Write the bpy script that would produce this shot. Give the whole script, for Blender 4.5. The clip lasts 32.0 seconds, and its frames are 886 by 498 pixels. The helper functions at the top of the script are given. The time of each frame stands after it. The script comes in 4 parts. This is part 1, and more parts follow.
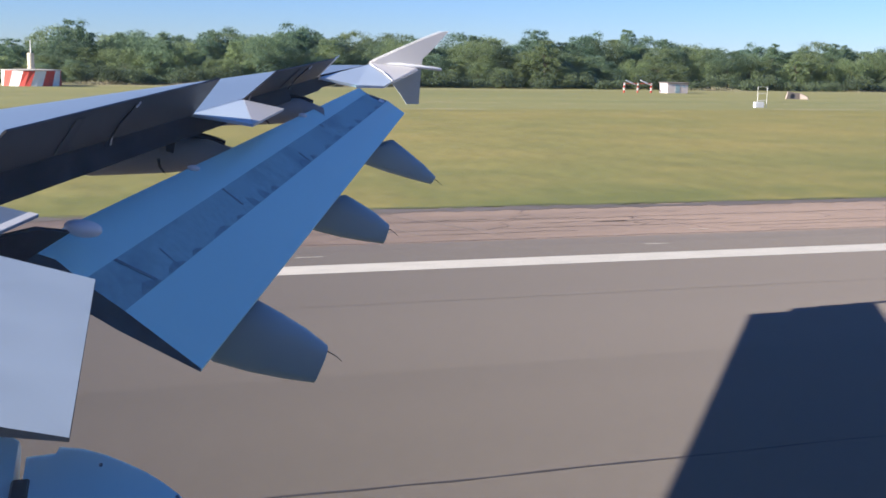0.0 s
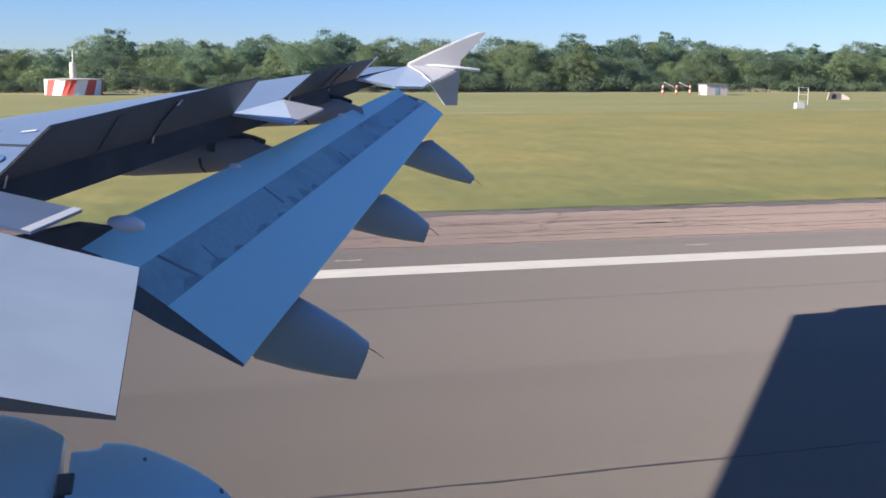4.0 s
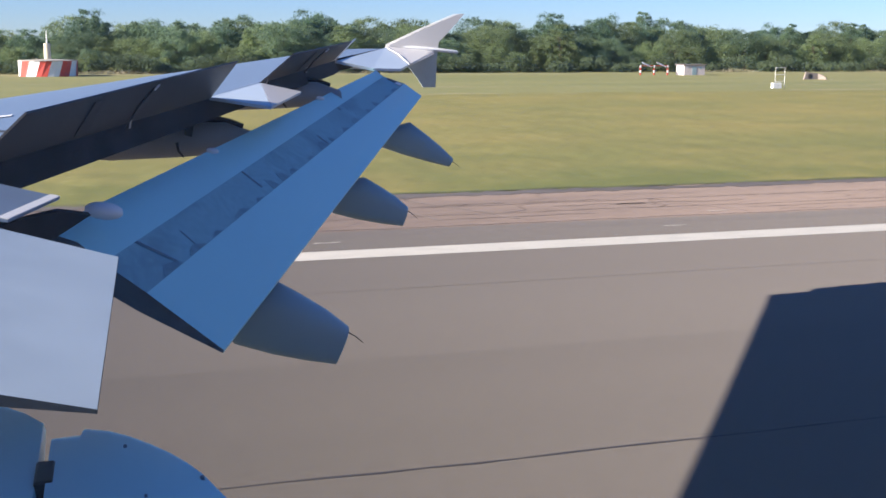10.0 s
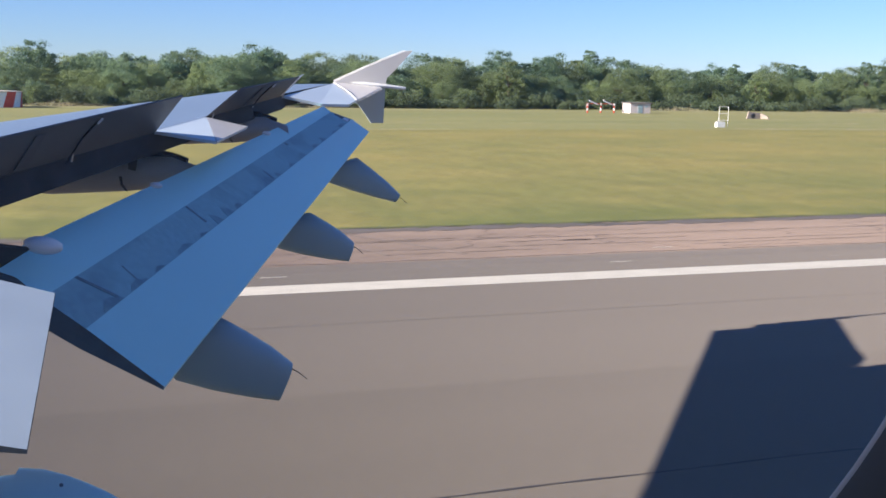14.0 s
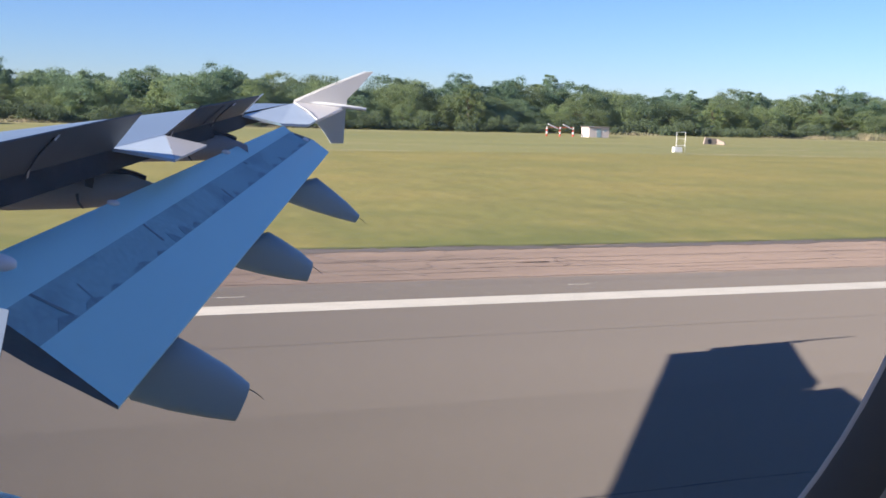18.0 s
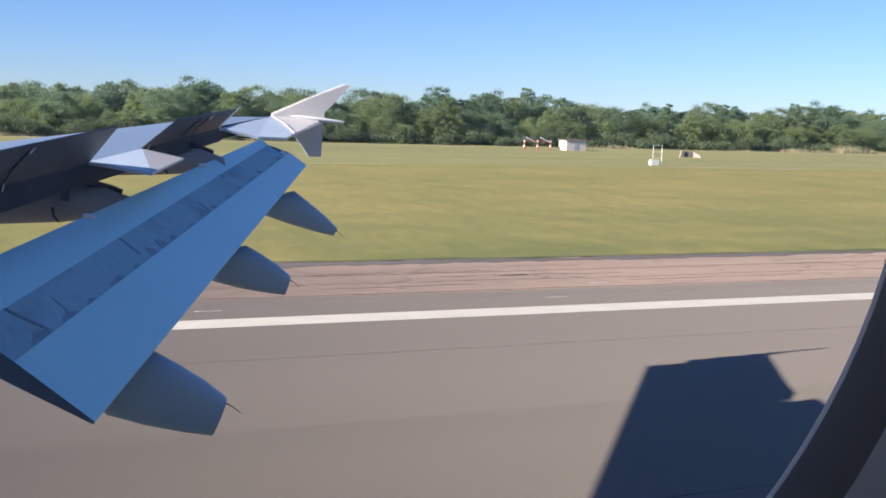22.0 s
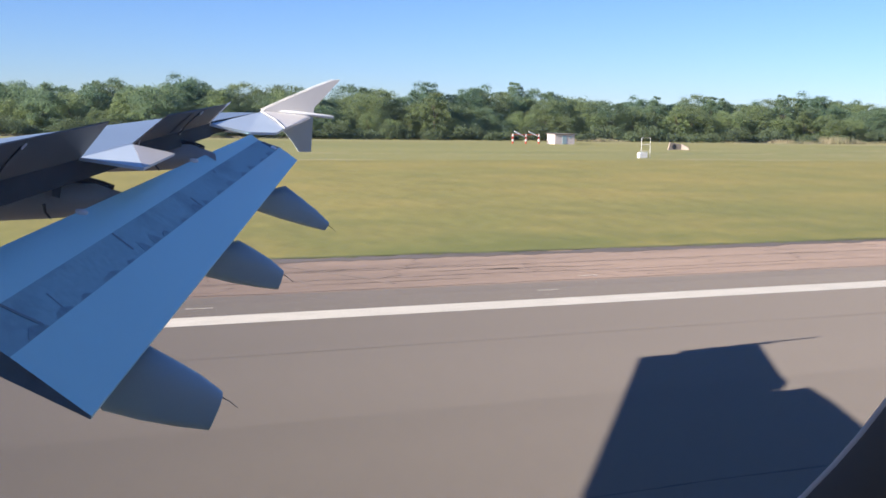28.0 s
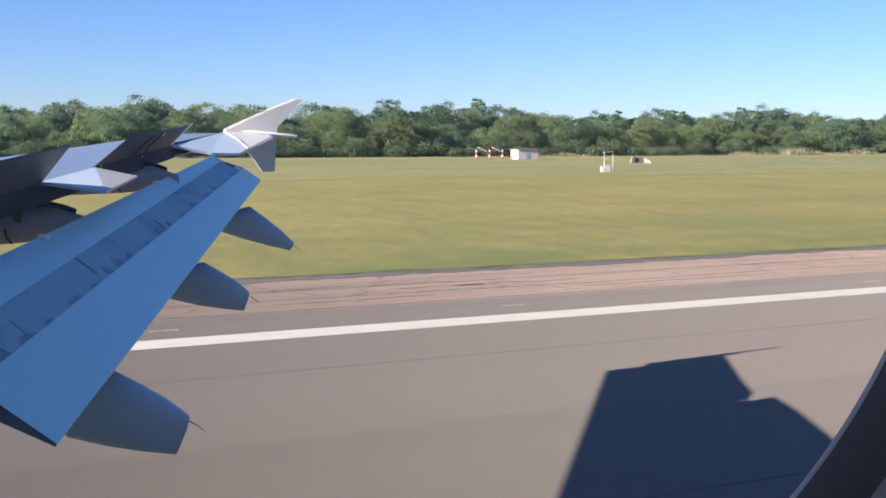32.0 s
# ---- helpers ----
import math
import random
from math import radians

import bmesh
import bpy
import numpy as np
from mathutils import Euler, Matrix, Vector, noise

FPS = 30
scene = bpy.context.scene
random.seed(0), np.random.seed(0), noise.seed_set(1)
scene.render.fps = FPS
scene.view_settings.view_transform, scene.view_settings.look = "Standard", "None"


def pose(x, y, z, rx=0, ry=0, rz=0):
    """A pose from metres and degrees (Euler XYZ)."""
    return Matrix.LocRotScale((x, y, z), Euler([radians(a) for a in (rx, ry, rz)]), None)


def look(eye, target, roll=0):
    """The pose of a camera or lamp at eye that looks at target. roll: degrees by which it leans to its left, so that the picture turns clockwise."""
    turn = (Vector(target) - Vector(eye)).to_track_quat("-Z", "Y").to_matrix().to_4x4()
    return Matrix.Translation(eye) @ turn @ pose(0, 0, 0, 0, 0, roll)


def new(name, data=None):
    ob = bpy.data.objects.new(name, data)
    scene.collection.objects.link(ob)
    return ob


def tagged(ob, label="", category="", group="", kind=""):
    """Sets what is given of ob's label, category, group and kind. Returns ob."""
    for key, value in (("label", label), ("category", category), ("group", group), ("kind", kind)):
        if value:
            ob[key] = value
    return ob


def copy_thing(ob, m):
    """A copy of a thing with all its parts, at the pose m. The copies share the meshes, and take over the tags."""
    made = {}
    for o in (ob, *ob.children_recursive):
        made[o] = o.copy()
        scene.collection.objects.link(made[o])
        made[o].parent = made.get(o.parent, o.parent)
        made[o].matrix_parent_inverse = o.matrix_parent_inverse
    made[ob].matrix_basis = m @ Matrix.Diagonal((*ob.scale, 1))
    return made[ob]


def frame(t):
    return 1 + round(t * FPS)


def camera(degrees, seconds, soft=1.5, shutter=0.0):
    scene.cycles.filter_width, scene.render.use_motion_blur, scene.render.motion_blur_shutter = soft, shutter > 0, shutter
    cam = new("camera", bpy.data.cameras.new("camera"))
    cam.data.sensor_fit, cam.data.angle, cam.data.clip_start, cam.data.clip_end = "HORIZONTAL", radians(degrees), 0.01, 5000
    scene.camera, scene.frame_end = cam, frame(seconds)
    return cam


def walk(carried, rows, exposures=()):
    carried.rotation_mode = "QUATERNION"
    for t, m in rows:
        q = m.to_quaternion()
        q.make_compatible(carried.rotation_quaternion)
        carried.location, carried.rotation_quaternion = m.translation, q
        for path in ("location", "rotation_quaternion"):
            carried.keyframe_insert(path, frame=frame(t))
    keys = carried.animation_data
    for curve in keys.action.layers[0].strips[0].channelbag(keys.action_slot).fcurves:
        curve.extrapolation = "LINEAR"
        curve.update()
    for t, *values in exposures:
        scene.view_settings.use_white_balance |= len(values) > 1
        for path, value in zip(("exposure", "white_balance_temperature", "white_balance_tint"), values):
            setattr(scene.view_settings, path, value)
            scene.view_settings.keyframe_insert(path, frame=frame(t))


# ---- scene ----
# World: x runs aft along the aircraft, y outboard over the starboard wing, z up; the runway lies at z = 0.
cam = camera(43.52, 32.0, soft=1.65)
PATH = [
    (0, pose(0.008, 1.491, 4.335, 80.30, -1.02, -17.54)),
    (0.5, pose(-0.007, 1.496, 4.310, 78.85, -1.18, -18.41)),
    (1, pose(-0.009, 1.505, 4.302, 79.08, -0.94, -17.77)),
    (1.5, pose(-0.001, 1.511, 4.307, 80.40, 0.38, -15.45)),
    (2, pose(-0.002, 1.514, 4.302, 79.83, -1.29, -17.12)),
    (2.5, pose(-0.005, 1.520, 4.287, 80.38, -0.63, -16.54)),
    (3, pose(-0.003, 1.527, 4.278, 79.74, -0.00, -16.52)),
    (3.5, pose(0.001, 1.518, 4.276, 80.46, -0.08, -15.96)),
    (5.5, pose(-0.006, 1.519, 4.296, 80.61, -0.51, -15.39)),
    (6, pose(-0.004, 1.521, 4.297, 80.74, 0.09, -14.73)),
    (6.5, pose(-0.003, 1.518, 4.296, 80.02, 0.24, -14.80)),
    (7, pose(-0.005, 1.520, 4.303, 80.83, 0.40, -15.24)),
    (7.5, pose(-0.002, 1.512, 4.301, 81.06, -0.45, -15.39)),
    (8, pose(-0.001, 1.504, 4.296, 81.22, -0.73, -16.21)),
    (8.5, pose(0.002, 1.507, 4.304, 81.17, 0.17, -15.75)),
    (9, pose(0.006, 1.507, 4.303, 80.45, 0.47, -16.21)),
    (9.5, pose(0.008, 1.507, 4.298, 79.95, 0.29, -16.43)),
    (10, pose(-0.004, 1.514, 4.299, 79.55, -0.24, -16.78)),
    (10.5, pose(0.003, 1.510, 4.298, 79.55, -1.00, -17.93)),
    (11, pose(0.012, 1.503, 4.299, 80.68, -1.28, -18.63)),
    (11.5, pose(0.009, 1.504, 4.296, 80.54, -1.12, -19.62)),
    (12, pose(0.015, 1.505, 4.300, 80.50, -1.46, -19.20)),
    (12.5, pose(0.015, 1.502, 4.308, 80.33, -1.37, -19.25)),
    (13, pose(0.014, 1.494, 4.306, 80.44, -1.19, -19.71)),
    (13.5, pose(0.013, 1.500, 4.312, 80.68, -1.25, -19.40)),
    (14, pose(0.012, 1.496, 4.309, 81.38, -0.96, -19.36)),
    (14.5, pose(0.010, 1.499, 4.310, 81.94, -1.73, -19.53)),
    (16.5, pose(0.018, 1.502, 4.307, 81.92, -1.39, -21.16)),
    (17, pose(0.012, 1.497, 4.309, 81.95, -1.75, -21.28)),
    (17.5, pose(0.007, 1.498, 4.306, 82.45, -1.39, -20.98)),
    (18, pose(0.008, 1.495, 4.305, 82.54, -1.78, -21.39)),
    (18.5, pose(0.011, 1.489, 4.306, 83.08, -1.48, -21.37)),
    (19, pose(0.013, 1.486, 4.312, 82.60, -2.01, -21.86)),
    (19.5, pose(0.010, 1.488, 4.314, 82.46, -1.57, -22.52)),
    (20, pose(0.004, 1.490, 4.314, 82.85, -2.55, -22.34)),
    (20.5, pose(0.006, 1.492, 4.314, 83.07, -1.73, -22.38)),
    (21, pose(0.009, 1.489, 4.307, 83.03, -1.99, -22.63)),
    (21.5, pose(0.005, 1.492, 4.308, 82.90, -2.41, -22.67)),
    (22, pose(0.009, 1.491, 4.305, 83.25, -1.78, -22.53)),
    (22.5, pose(0.006, 1.491, 4.313, 82.94, -1.65, -22.65)),
    (23, pose(0.007, 1.489, 4.315, 82.33, -1.69, -22.36)),
    (23.5, pose(0.006, 1.496, 4.315, 82.51, -1.32, -22.49)),
    (24, pose(0.011, 1.497, 4.304, 82.46, -1.35, -22.51)),
    (24.5, pose(0.002, 1.496, 4.299, 82.77, -0.40, -22.59)),
    (25, pose(-0.002, 1.494, 4.291, 83.02, -0.34, -22.50)),
    (25.5, pose(-0.006, 1.494, 4.278, 82.86, -0.38, -22.53)),
    (26, pose(-0.014, 1.501, 4.275, 82.93, -0.79, -22.03)),
    (26.5, pose(-0.019, 1.499, 4.272, 82.65, -0.46, -22.01)),
    (28.5, pose(-0.015, 1.508, 4.281, 83.38, -1.26, -23.37)),
    (29, pose(-0.015, 1.508, 4.282, 83.88, -0.69, -23.92)),
    (29.5, pose(-0.018, 1.509, 4.284, 83.27, 0.24, -27.00)),
    (30, pose(-0.022, 1.510, 4.285, 83.69, -0.41, -26.59)),
    (31, pose(-0.020, 1.504, 4.289, 83.94, 0.12, -25.46)),
    (32, pose(-0.020, 1.497, 4.291, 83.90, -0.32, -25.03)),
]
walk(cam, PATH, exposures=[(0, 1.27, 5850, 9), (9, 1.31, 5900, 9), (18, 1.32, 6080, 9), (32, 1.36, 6050, 9)])

# ---- light: low sun ahead of the aircraft, clear sky ----
SUN_TO = Vector((-0.905, -0.132, 0.406)).normalized()
SUN_EL = math.asin(SUN_TO.z)
SUN_ROT = math.atan2(SUN_TO.x, SUN_TO.y)
world = bpy.data.worlds.new("world")
scene.world = world
world.use_nodes = True
wn = world.node_tree.nodes
sky = wn.new("ShaderNodeTexSky")
sky.sky_type, sky.sun_disc = 'NISHITA', False
sky.sun_elevation, sky.sun_rotation = SUN_EL, SUN_ROT
sky.air_density, sky.dust_density, sky.ozone_density = 0.9, 0.0, 2.5
wn["Background"].inputs["Strength"].default_value = 0.05
tint = wn.new("ShaderNodeMix")
tint.data_type, tint.blend_type = 'RGBA', 'MULTIPLY'
tint.inputs["Factor"].default_value = 1.0
tint.inputs["B"].default_value = (0.675, 0.820, 1.235, 1)
world.node_tree.links.new(sky.outputs[0], tint.inputs["A"])
world.node_tree.links.new(tint.outputs["Result"], wn["Background"].inputs["Color"])
sun = bpy.data.lights.new("sun", 'SUN')
sun.energy, sun.angle, sun.color = 5.5, radians(0.5), (1.0, 0.865, 0.72)
sun_ob = new("sun", sun)
sun_ob.matrix_world = look((-60, -10, 40), Vector((-60, -10, 40)) - SUN_TO)

# ---- materials ----
MATS = {}


def mat(name, base, rough=0.6, metal=0.0, second=None, scale=4.0, stretch=(1, 1, 1), mix=0.5, fine=0.0, fine_scale=60.0,
        bump=0.0, bump_scale=40.0, spec=0.5, ramp=(0.35, 0.65), coat=0.0, by_object=0.0, grit=0.0):
    """A painted or natural surface: base colour varied at two scales, with fine relief."""
    if name in MATS:
        return MATS[name]
    m = bpy.data.materials.new(name)
    m.use_nodes = True
    nt = m.node_tree
    n, l = nt.nodes, nt.links
    b = n["Principled BSDF"]
    b.inputs["Roughness"].default_value, b.inputs["Metallic"].default_value = rough, metal
    b.inputs["Specular IOR Level"].default_value = spec
    b.inputs["Coat Weight"].default_value = coat
    b.inputs["Diffuse Roughness"].default_value = grit
    co = n.new("ShaderNodeTexCoord")
    mp = n.new("ShaderNodeMapping")
    mp.inputs["Scale"].default_value = stretch
    l.new(co.outputs["Object"], mp.inputs["Vector"])
    second = second or tuple(c * 0.8 for c in base)
    t1 = n.new("ShaderNodeTexNoise")
    t1.inputs["Scale"].default_value, t1.inputs["Detail"].default_value = scale, 6
    l.new(mp.outputs[0], t1.inputs["Vector"])
    r = n.new("ShaderNodeMapRange")
    r.inputs["From Min"].default_value, r.inputs["From Max"].default_value = ramp
    l.new(t1.outputs["Fac"], r.inputs["Value"])
    mx = n.new("ShaderNodeMix")
    mx.data_type = 'RGBA'
    mx.inputs["A"].default_value, mx.inputs["B"].default_value = (*base, 1), (*second, 1)
    fac = n.new("ShaderNodeMath")
    fac.operation = 'MULTIPLY'
    fac.inputs[1].default_value = mix
    l.new(r.outputs[0], fac.inputs[0])
    l.new(fac.outputs[0], mx.inputs["Factor"])
    col = mx.outputs["Result"]
    if fine:
        t2 = n.new("ShaderNodeTexNoise")
        t2.inputs["Scale"].default_value, t2.inputs["Detail"].default_value = fine_scale, 4
        l.new(mp.outputs[0], t2.inputs["Vector"])
        r2 = n.new("ShaderNodeMapRange")
        r2.inputs["From Min"].default_value, r2.inputs["From Max"].default_value = 0.3, 0.7
        r2.inputs["To Min"].default_value, r2.inputs["To Max"].default_value = 1 - fine, 1 + fine
        l.new(t2.outputs["Fac"], r2.inputs["Value"])
        sc = n.new("ShaderNodeVectorMath")
        sc.operation = 'SCALE'
        l.new(col, sc.inputs[0])
        l.new(r2.outputs[0], sc.inputs["Scale"])
        col = sc.outputs[0]
    if by_object:
        oi = n.new("ShaderNodeObjectInfo")
        r3 = n.new("ShaderNodeMapRange")
        r3.inputs["To Min"].default_value, r3.inputs["To Max"].default_value = 1 - by_object, 1 + by_object
        l.new(oi.outputs["Random"], r3.inputs["Value"])
        sc = n.new("ShaderNodeVectorMath")
        sc.operation = 'SCALE'
        l.new(col, sc.inputs[0])
        l.new(r3.outputs[0], sc.inputs["Scale"])
        col = sc.outputs[0]
    l.new(col, b.inputs["Base Color"])
    if bump:
        t3 = n.new("ShaderNodeTexNoise")
        t3.inputs["Scale"].default_value, t3.inputs["Detail"].default_value = bump_scale, 5
        l.new(mp.outputs[0], t3.inputs["Vector"])
        bp = n.new("ShaderNodeBump")
        bp.inputs["Strength"].default_value, bp.inputs["Distance"].default_value = bump, 0.02
        l.new(t3.outputs["Fac"], bp.inputs["Height"])
        l.new(bp.outputs[0], b.inputs["Normal"])
    MATS[name] = m
    return m


M_WING = mat("wing_grey_paint", (0.155, 0.21, 0.30), 0.45, second=(0.13, 0.175, 0.255), scale=1.2, stretch=(1, 4, 4), fine=0.05, fine_scale=25, spec=0.5)
M_SPOILER = mat("spoiler_pale_paint", (0.525, 0.605, 0.665), 0.4, second=(0.44, 0.515, 0.575), scale=1.5, stretch=(4, 1, 1), fine=0.04)
# Near-black base holds the shade on the raised panels' undersides; tops are pale.
M_SPOILER_UNDER = mat("spoiler_underside_shade", (0.027, 0.027, 0.031), 0.5, second=(0.012, 0.012, 0.015), scale=1.1, stretch=(1, 0.8, 1.6), mix=0.97, ramp=(0.40, 0.60), fine=0.25, fine_scale=7, spec=0.3)
M_RIB = mat("spoiler_band_dark", (0.055, 0.05, 0.052), 0.6, second=(0.03, 0.03, 0.034), scale=3, mix=0.9, fine=0.2, fine_scale=9, spec=0.25)
# Grime noise over a near-black that carries the shade of the recess.
M_BAY = mat("wing_bay_grime_shade", (0.02, 0.02, 0.026), 0.8, second=(0.006, 0.006, 0.009), scale=3, mix=1.0, fine=0.35, fine_scale=14, spec=0.12)
M_ROUNDEL = mat("roundel_blue_paint", (0.085, 0.17, 0.34), 0.5, second=(0.075, 0.15, 0.30), scale=4, fine=0.05)
# Flap paint is grey; sky blue is put into it and its stained strip.
M_FLAP = mat("flap_paint_skylit_blue", (0.35, 0.66, 0.69), 0.36, second=(0.32, 0.61, 0.645), scale=1.1, fine=0.03, fine_scale=18)
M_FLAP_DIRT = mat("flap_stained_strip", (0.20, 0.385, 0.43), 0.5, second=(0.125, 0.24, 0.285), scale=1.4, stretch=(1.2, 0.9, 1.6), mix=0.85, ramp=(0.49, 0.64), fine=0.1, fine_scale=20)
M_INFLAP = mat("inboard_flap_pale_paint", (0.55, 0.62, 0.63), 0.45, second=(0.47, 0.54, 0.56), scale=2.2, mix=0.9, fine=0.04, fine_scale=9)
# Flap underside and end caps: the same skin with shade in its colour.
M_FLAP_END = mat("flap_end_shade_dark", (0.06, 0.095, 0.125), 0.6, second=(0.035, 0.05, 0.068), scale=6, mix=0.9, fine=0.1, spec=0.25)
# Inboard flap's underside: navy stands for its shade against ground bounce.
M_INFLAP_UNDER = mat("inboard_flap_under_shade", (0.03, 0.042, 0.06), 0.6, second=(0.018, 0.024, 0.035), scale=3, mix=0.9, fine=0.1, spec=0.25)
M_FLAP_STAIN = mat("flap_grease", (0.105, 0.20, 0.24), 0.5, second=(0.16, 0.30, 0.34), scale=5, mix=0.9, fine=0.15, fine_scale=14)
M_FLAP_SEAM = mat("flap_seam_grime", (0.08, 0.13, 0.16), 0.6, second=(0.13, 0.21, 0.25), scale=6, mix=0.9)
M_FAIRING = mat("fairing_grey_paint", (0.29, 0.385, 0.42), 0.42, second=(0.255, 0.34, 0.37), scale=2, fine=0.04)
M_FAIRING_OLD = mat("fairing_weathered_paint", (0.31, 0.295, 0.29), 0.6, second=(0.22, 0.21, 0.205), scale=2, fine=0.08)
M_TIP = mat("tip_beige_paint", (0.60, 0.575, 0.54), 0.45, second=(0.52, 0.50, 0.47), scale=2, fine=0.04)
M_WHITE = mat("fence_white_paint", (0.78, 0.77, 0.75), 0.4, second=(0.68, 0.67, 0.65), scale=3, fine=0.03)
M_BLUE = mat("cowling_blue_paint", (0.58, 0.92, 0.93), 0.35, second=(0.52, 0.86, 0.88), scale=2, fine=0.04, coat=0.3)
M_DARK = mat("dark_seal", (0.02, 0.02, 0.024), 0.6, scale=10, fine=0.1)
M_WICK = mat("static_wick_grey", (0.10, 0.09, 0.085), 0.7, scale=20)
M_METAL = mat("bare_metal", (0.6, 0.6, 0.6), 0.3, 0.9, scale=8, fine=0.08)
M_LINING = mat("cabin_lining", (0.76, 0.82, 0.89), 0.6, scale=20, fine=0.03)
M_RIM = mat("window_seal_grey", (0.78, 0.58, 0.42), 0.5, scale=20, fine=0.05)
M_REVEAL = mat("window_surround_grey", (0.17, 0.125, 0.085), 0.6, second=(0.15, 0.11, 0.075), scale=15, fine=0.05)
M_LIP = mat("window_rim_beige", (0.62, 0.54, 0.47), 0.5, scale=20, fine=0.03)
M_SKIN = mat("fuselage_white_paint", (0.75, 0.76, 0.78), 0.35, scale=1, fine=0.03)
M_ASPHALT = mat("runway_asphalt", (0.105, 0.0905, 0.0762), 0.82, second=(0.0935, 0.0806, 0.0681), scale=0.3, stretch=(0.1, 1, 1), fine=0.09, fine_scale=30, bump=0.35, bump_scale=60, spec=0.3, grit=1.0)
M_ASPHALT_PALE = mat("runway_asphalt_pale", (0.1145, 0.099, 0.0834), 0.82, second=(0.103, 0.0887, 0.0753), scale=0.3, stretch=(0.1, 1, 1), fine=0.09, fine_scale=30, bump=0.35, bump_scale=60, spec=0.3, grit=1.0)
M_STRIP = mat("old_grey_asphalt", (0.112, 0.096, 0.083), 0.9, second=(0.088, 0.077, 0.068), scale=0.8, stretch=(0.2, 1, 1), fine=0.12, fine_scale=14, bump=0.4, spec=0.3, grit=1.0)
M_SHOULDER = mat("pink_shoulder_gravel", (0.178, 0.134, 0.108), 0.95, second=(0.138, 0.106, 0.088), scale=0.55, stretch=(0.16, 1, 1), mix=0.9, fine=0.13, fine_scale=9, bump=0.4, spec=0.2, grit=1.0)
M_PAINT = mat("runway_white_paint", (0.54, 0.50, 0.42), 0.8, second=(0.45, 0.42, 0.35), scale=3, stretch=(0.4, 1, 1), mix=0.7, fine=0.06, fine_scale=20)
M_CRACK = mat("tar_crack", (0.035, 0.03, 0.03), 0.8, scale=8)
M_CRACK2 = mat("shoulder_crack", (0.075, 0.056, 0.047), 0.95, second=(0.155, 0.118, 0.096), scale=0.3, mix=1.0, fine=0.2, fine_scale=2, grit=1.0)
M_PATCH = mat("tar_band", (0.105, 0.084, 0.070), 0.95, second=(0.16, 0.122, 0.10), scale=0.9, mix=1.0, fine=0.15, fine_scale=6, grit=1.0)
M_SEAM2 = mat("faint_seam", (0.082, 0.070, 0.060), 0.9, second=(0.112, 0.097, 0.082), scale=0.25, mix=1.0, ramp=(0.40, 0.56), grit=1.0)


def hazy_pane(veil):
    """Clear acrylic; an added translucent veil scatters outside light and lifts the darks."""
    m = bpy.data.materials.new("window_acrylic")
    m.use_nodes = True
    n, l = m.node_tree.nodes, m.node_tree.links
    clear, film, mx = n.new("ShaderNodeBsdfTransparent"), n.new("ShaderNodeBsdfTranslucent"), n.new("ShaderNodeMixShader")
    film.inputs["Color"].default_value = (0.9, 0.9, 0.86, 1)
    mx.inputs[0].default_value = veil
    l.new(clear.outputs[0], mx.inputs[1])
    l.new(film.outputs[0], mx.inputs[2])
    l.new(mx.outputs[0], n["Material Output"].inputs["Surface"])
    return m


M_PANE = hazy_pane(0.046)


def field_mat(name, gold, olive, verge):
    """Rough airfield grass: broad patches, streaks, fine tufts, and a greener rim along the pavement."""
    m = mat(name, gold, 0.95, second=olive, scale=0.10, stretch=(0.95, 1, 1), mix=1.0, fine=0.07, fine_scale=0.42, ramp=(0.34, 0.66), spec=0.12)
    n, l = m.node_tree.nodes, m.node_tree.links
    b = n["Principled BSDF"]
    src = b.inputs["Base Color"].links[0].from_socket
    mp = n["Mapping"]
    tuft = n.new("ShaderNodeTexNoise")
    tuft.inputs["Scale"].default_value, tuft.inputs["Detail"].default_value = 2.6, 5
    l.new(mp.outputs[0], tuft.inputs["Vector"])
    r = n.new("ShaderNodeMapRange")
    r.inputs["From Min"].default_value, r.inputs["From Max"].default_value = 0.3, 0.7
    r.inputs["To Min"].default_value, r.inputs["To Max"].default_value = 0.9, 1.1
    l.new(tuft.outputs["Fac"], r.inputs["Value"])
    sc = n.new("ShaderNodeVectorMath")
    sc.operation = 'SCALE'
    l.new(src, sc.inputs[0])
    l.new(r.outputs[0], sc.inputs["Scale"])
    sep = n.new("ShaderNodeSeparateXYZ")
    l.new(n["Texture Coordinate"].outputs["Object"], sep.inputs[0])
    rim = n.new("ShaderNodeMapRange")
    rim.inputs["From Min"].default_value, rim.inputs["From Max"].default_value = 32.0, 50.0
    rim.inputs["To Min"].default_value, rim.inputs["To Max"].default_value = 1.0, 0.0
    l.new(sep.outputs["Y"], rim.inputs["Value"])
    patch = n.new("ShaderNodeTexNoise")
    patch.inputs["Scale"].default_value, patch.inputs["Detail"].default_value = 0.22, 6
    l.new(mp.outputs[0], patch.inputs["Vector"])
    pr = n.new("ShaderNodeMapRange")
    pr.inputs["From Min"].default_value, pr.inputs["From Max"].default_value = 0.3, 0.62
    l.new(patch.outputs["Fac"], pr.inputs["Value"])
    mu = n.new("ShaderNodeMath")
    mu.operation = 'MULTIPLY'
    l.new(rim.outputs[0], mu.inputs[0])
    l.new(pr.outputs[0], mu.inputs[1])
    mx = n.new("ShaderNodeMix")
    mx.data_type = 'RGBA'
    mx.inputs["B"].default_value = (*verge, 1)
    l.new(mu.outputs[0], mx.inputs["Factor"])
    l.new(sc.outputs[0], mx.inputs["A"])
    l.new(mx.outputs["Result"], b.inputs["Base Color"])
    return m


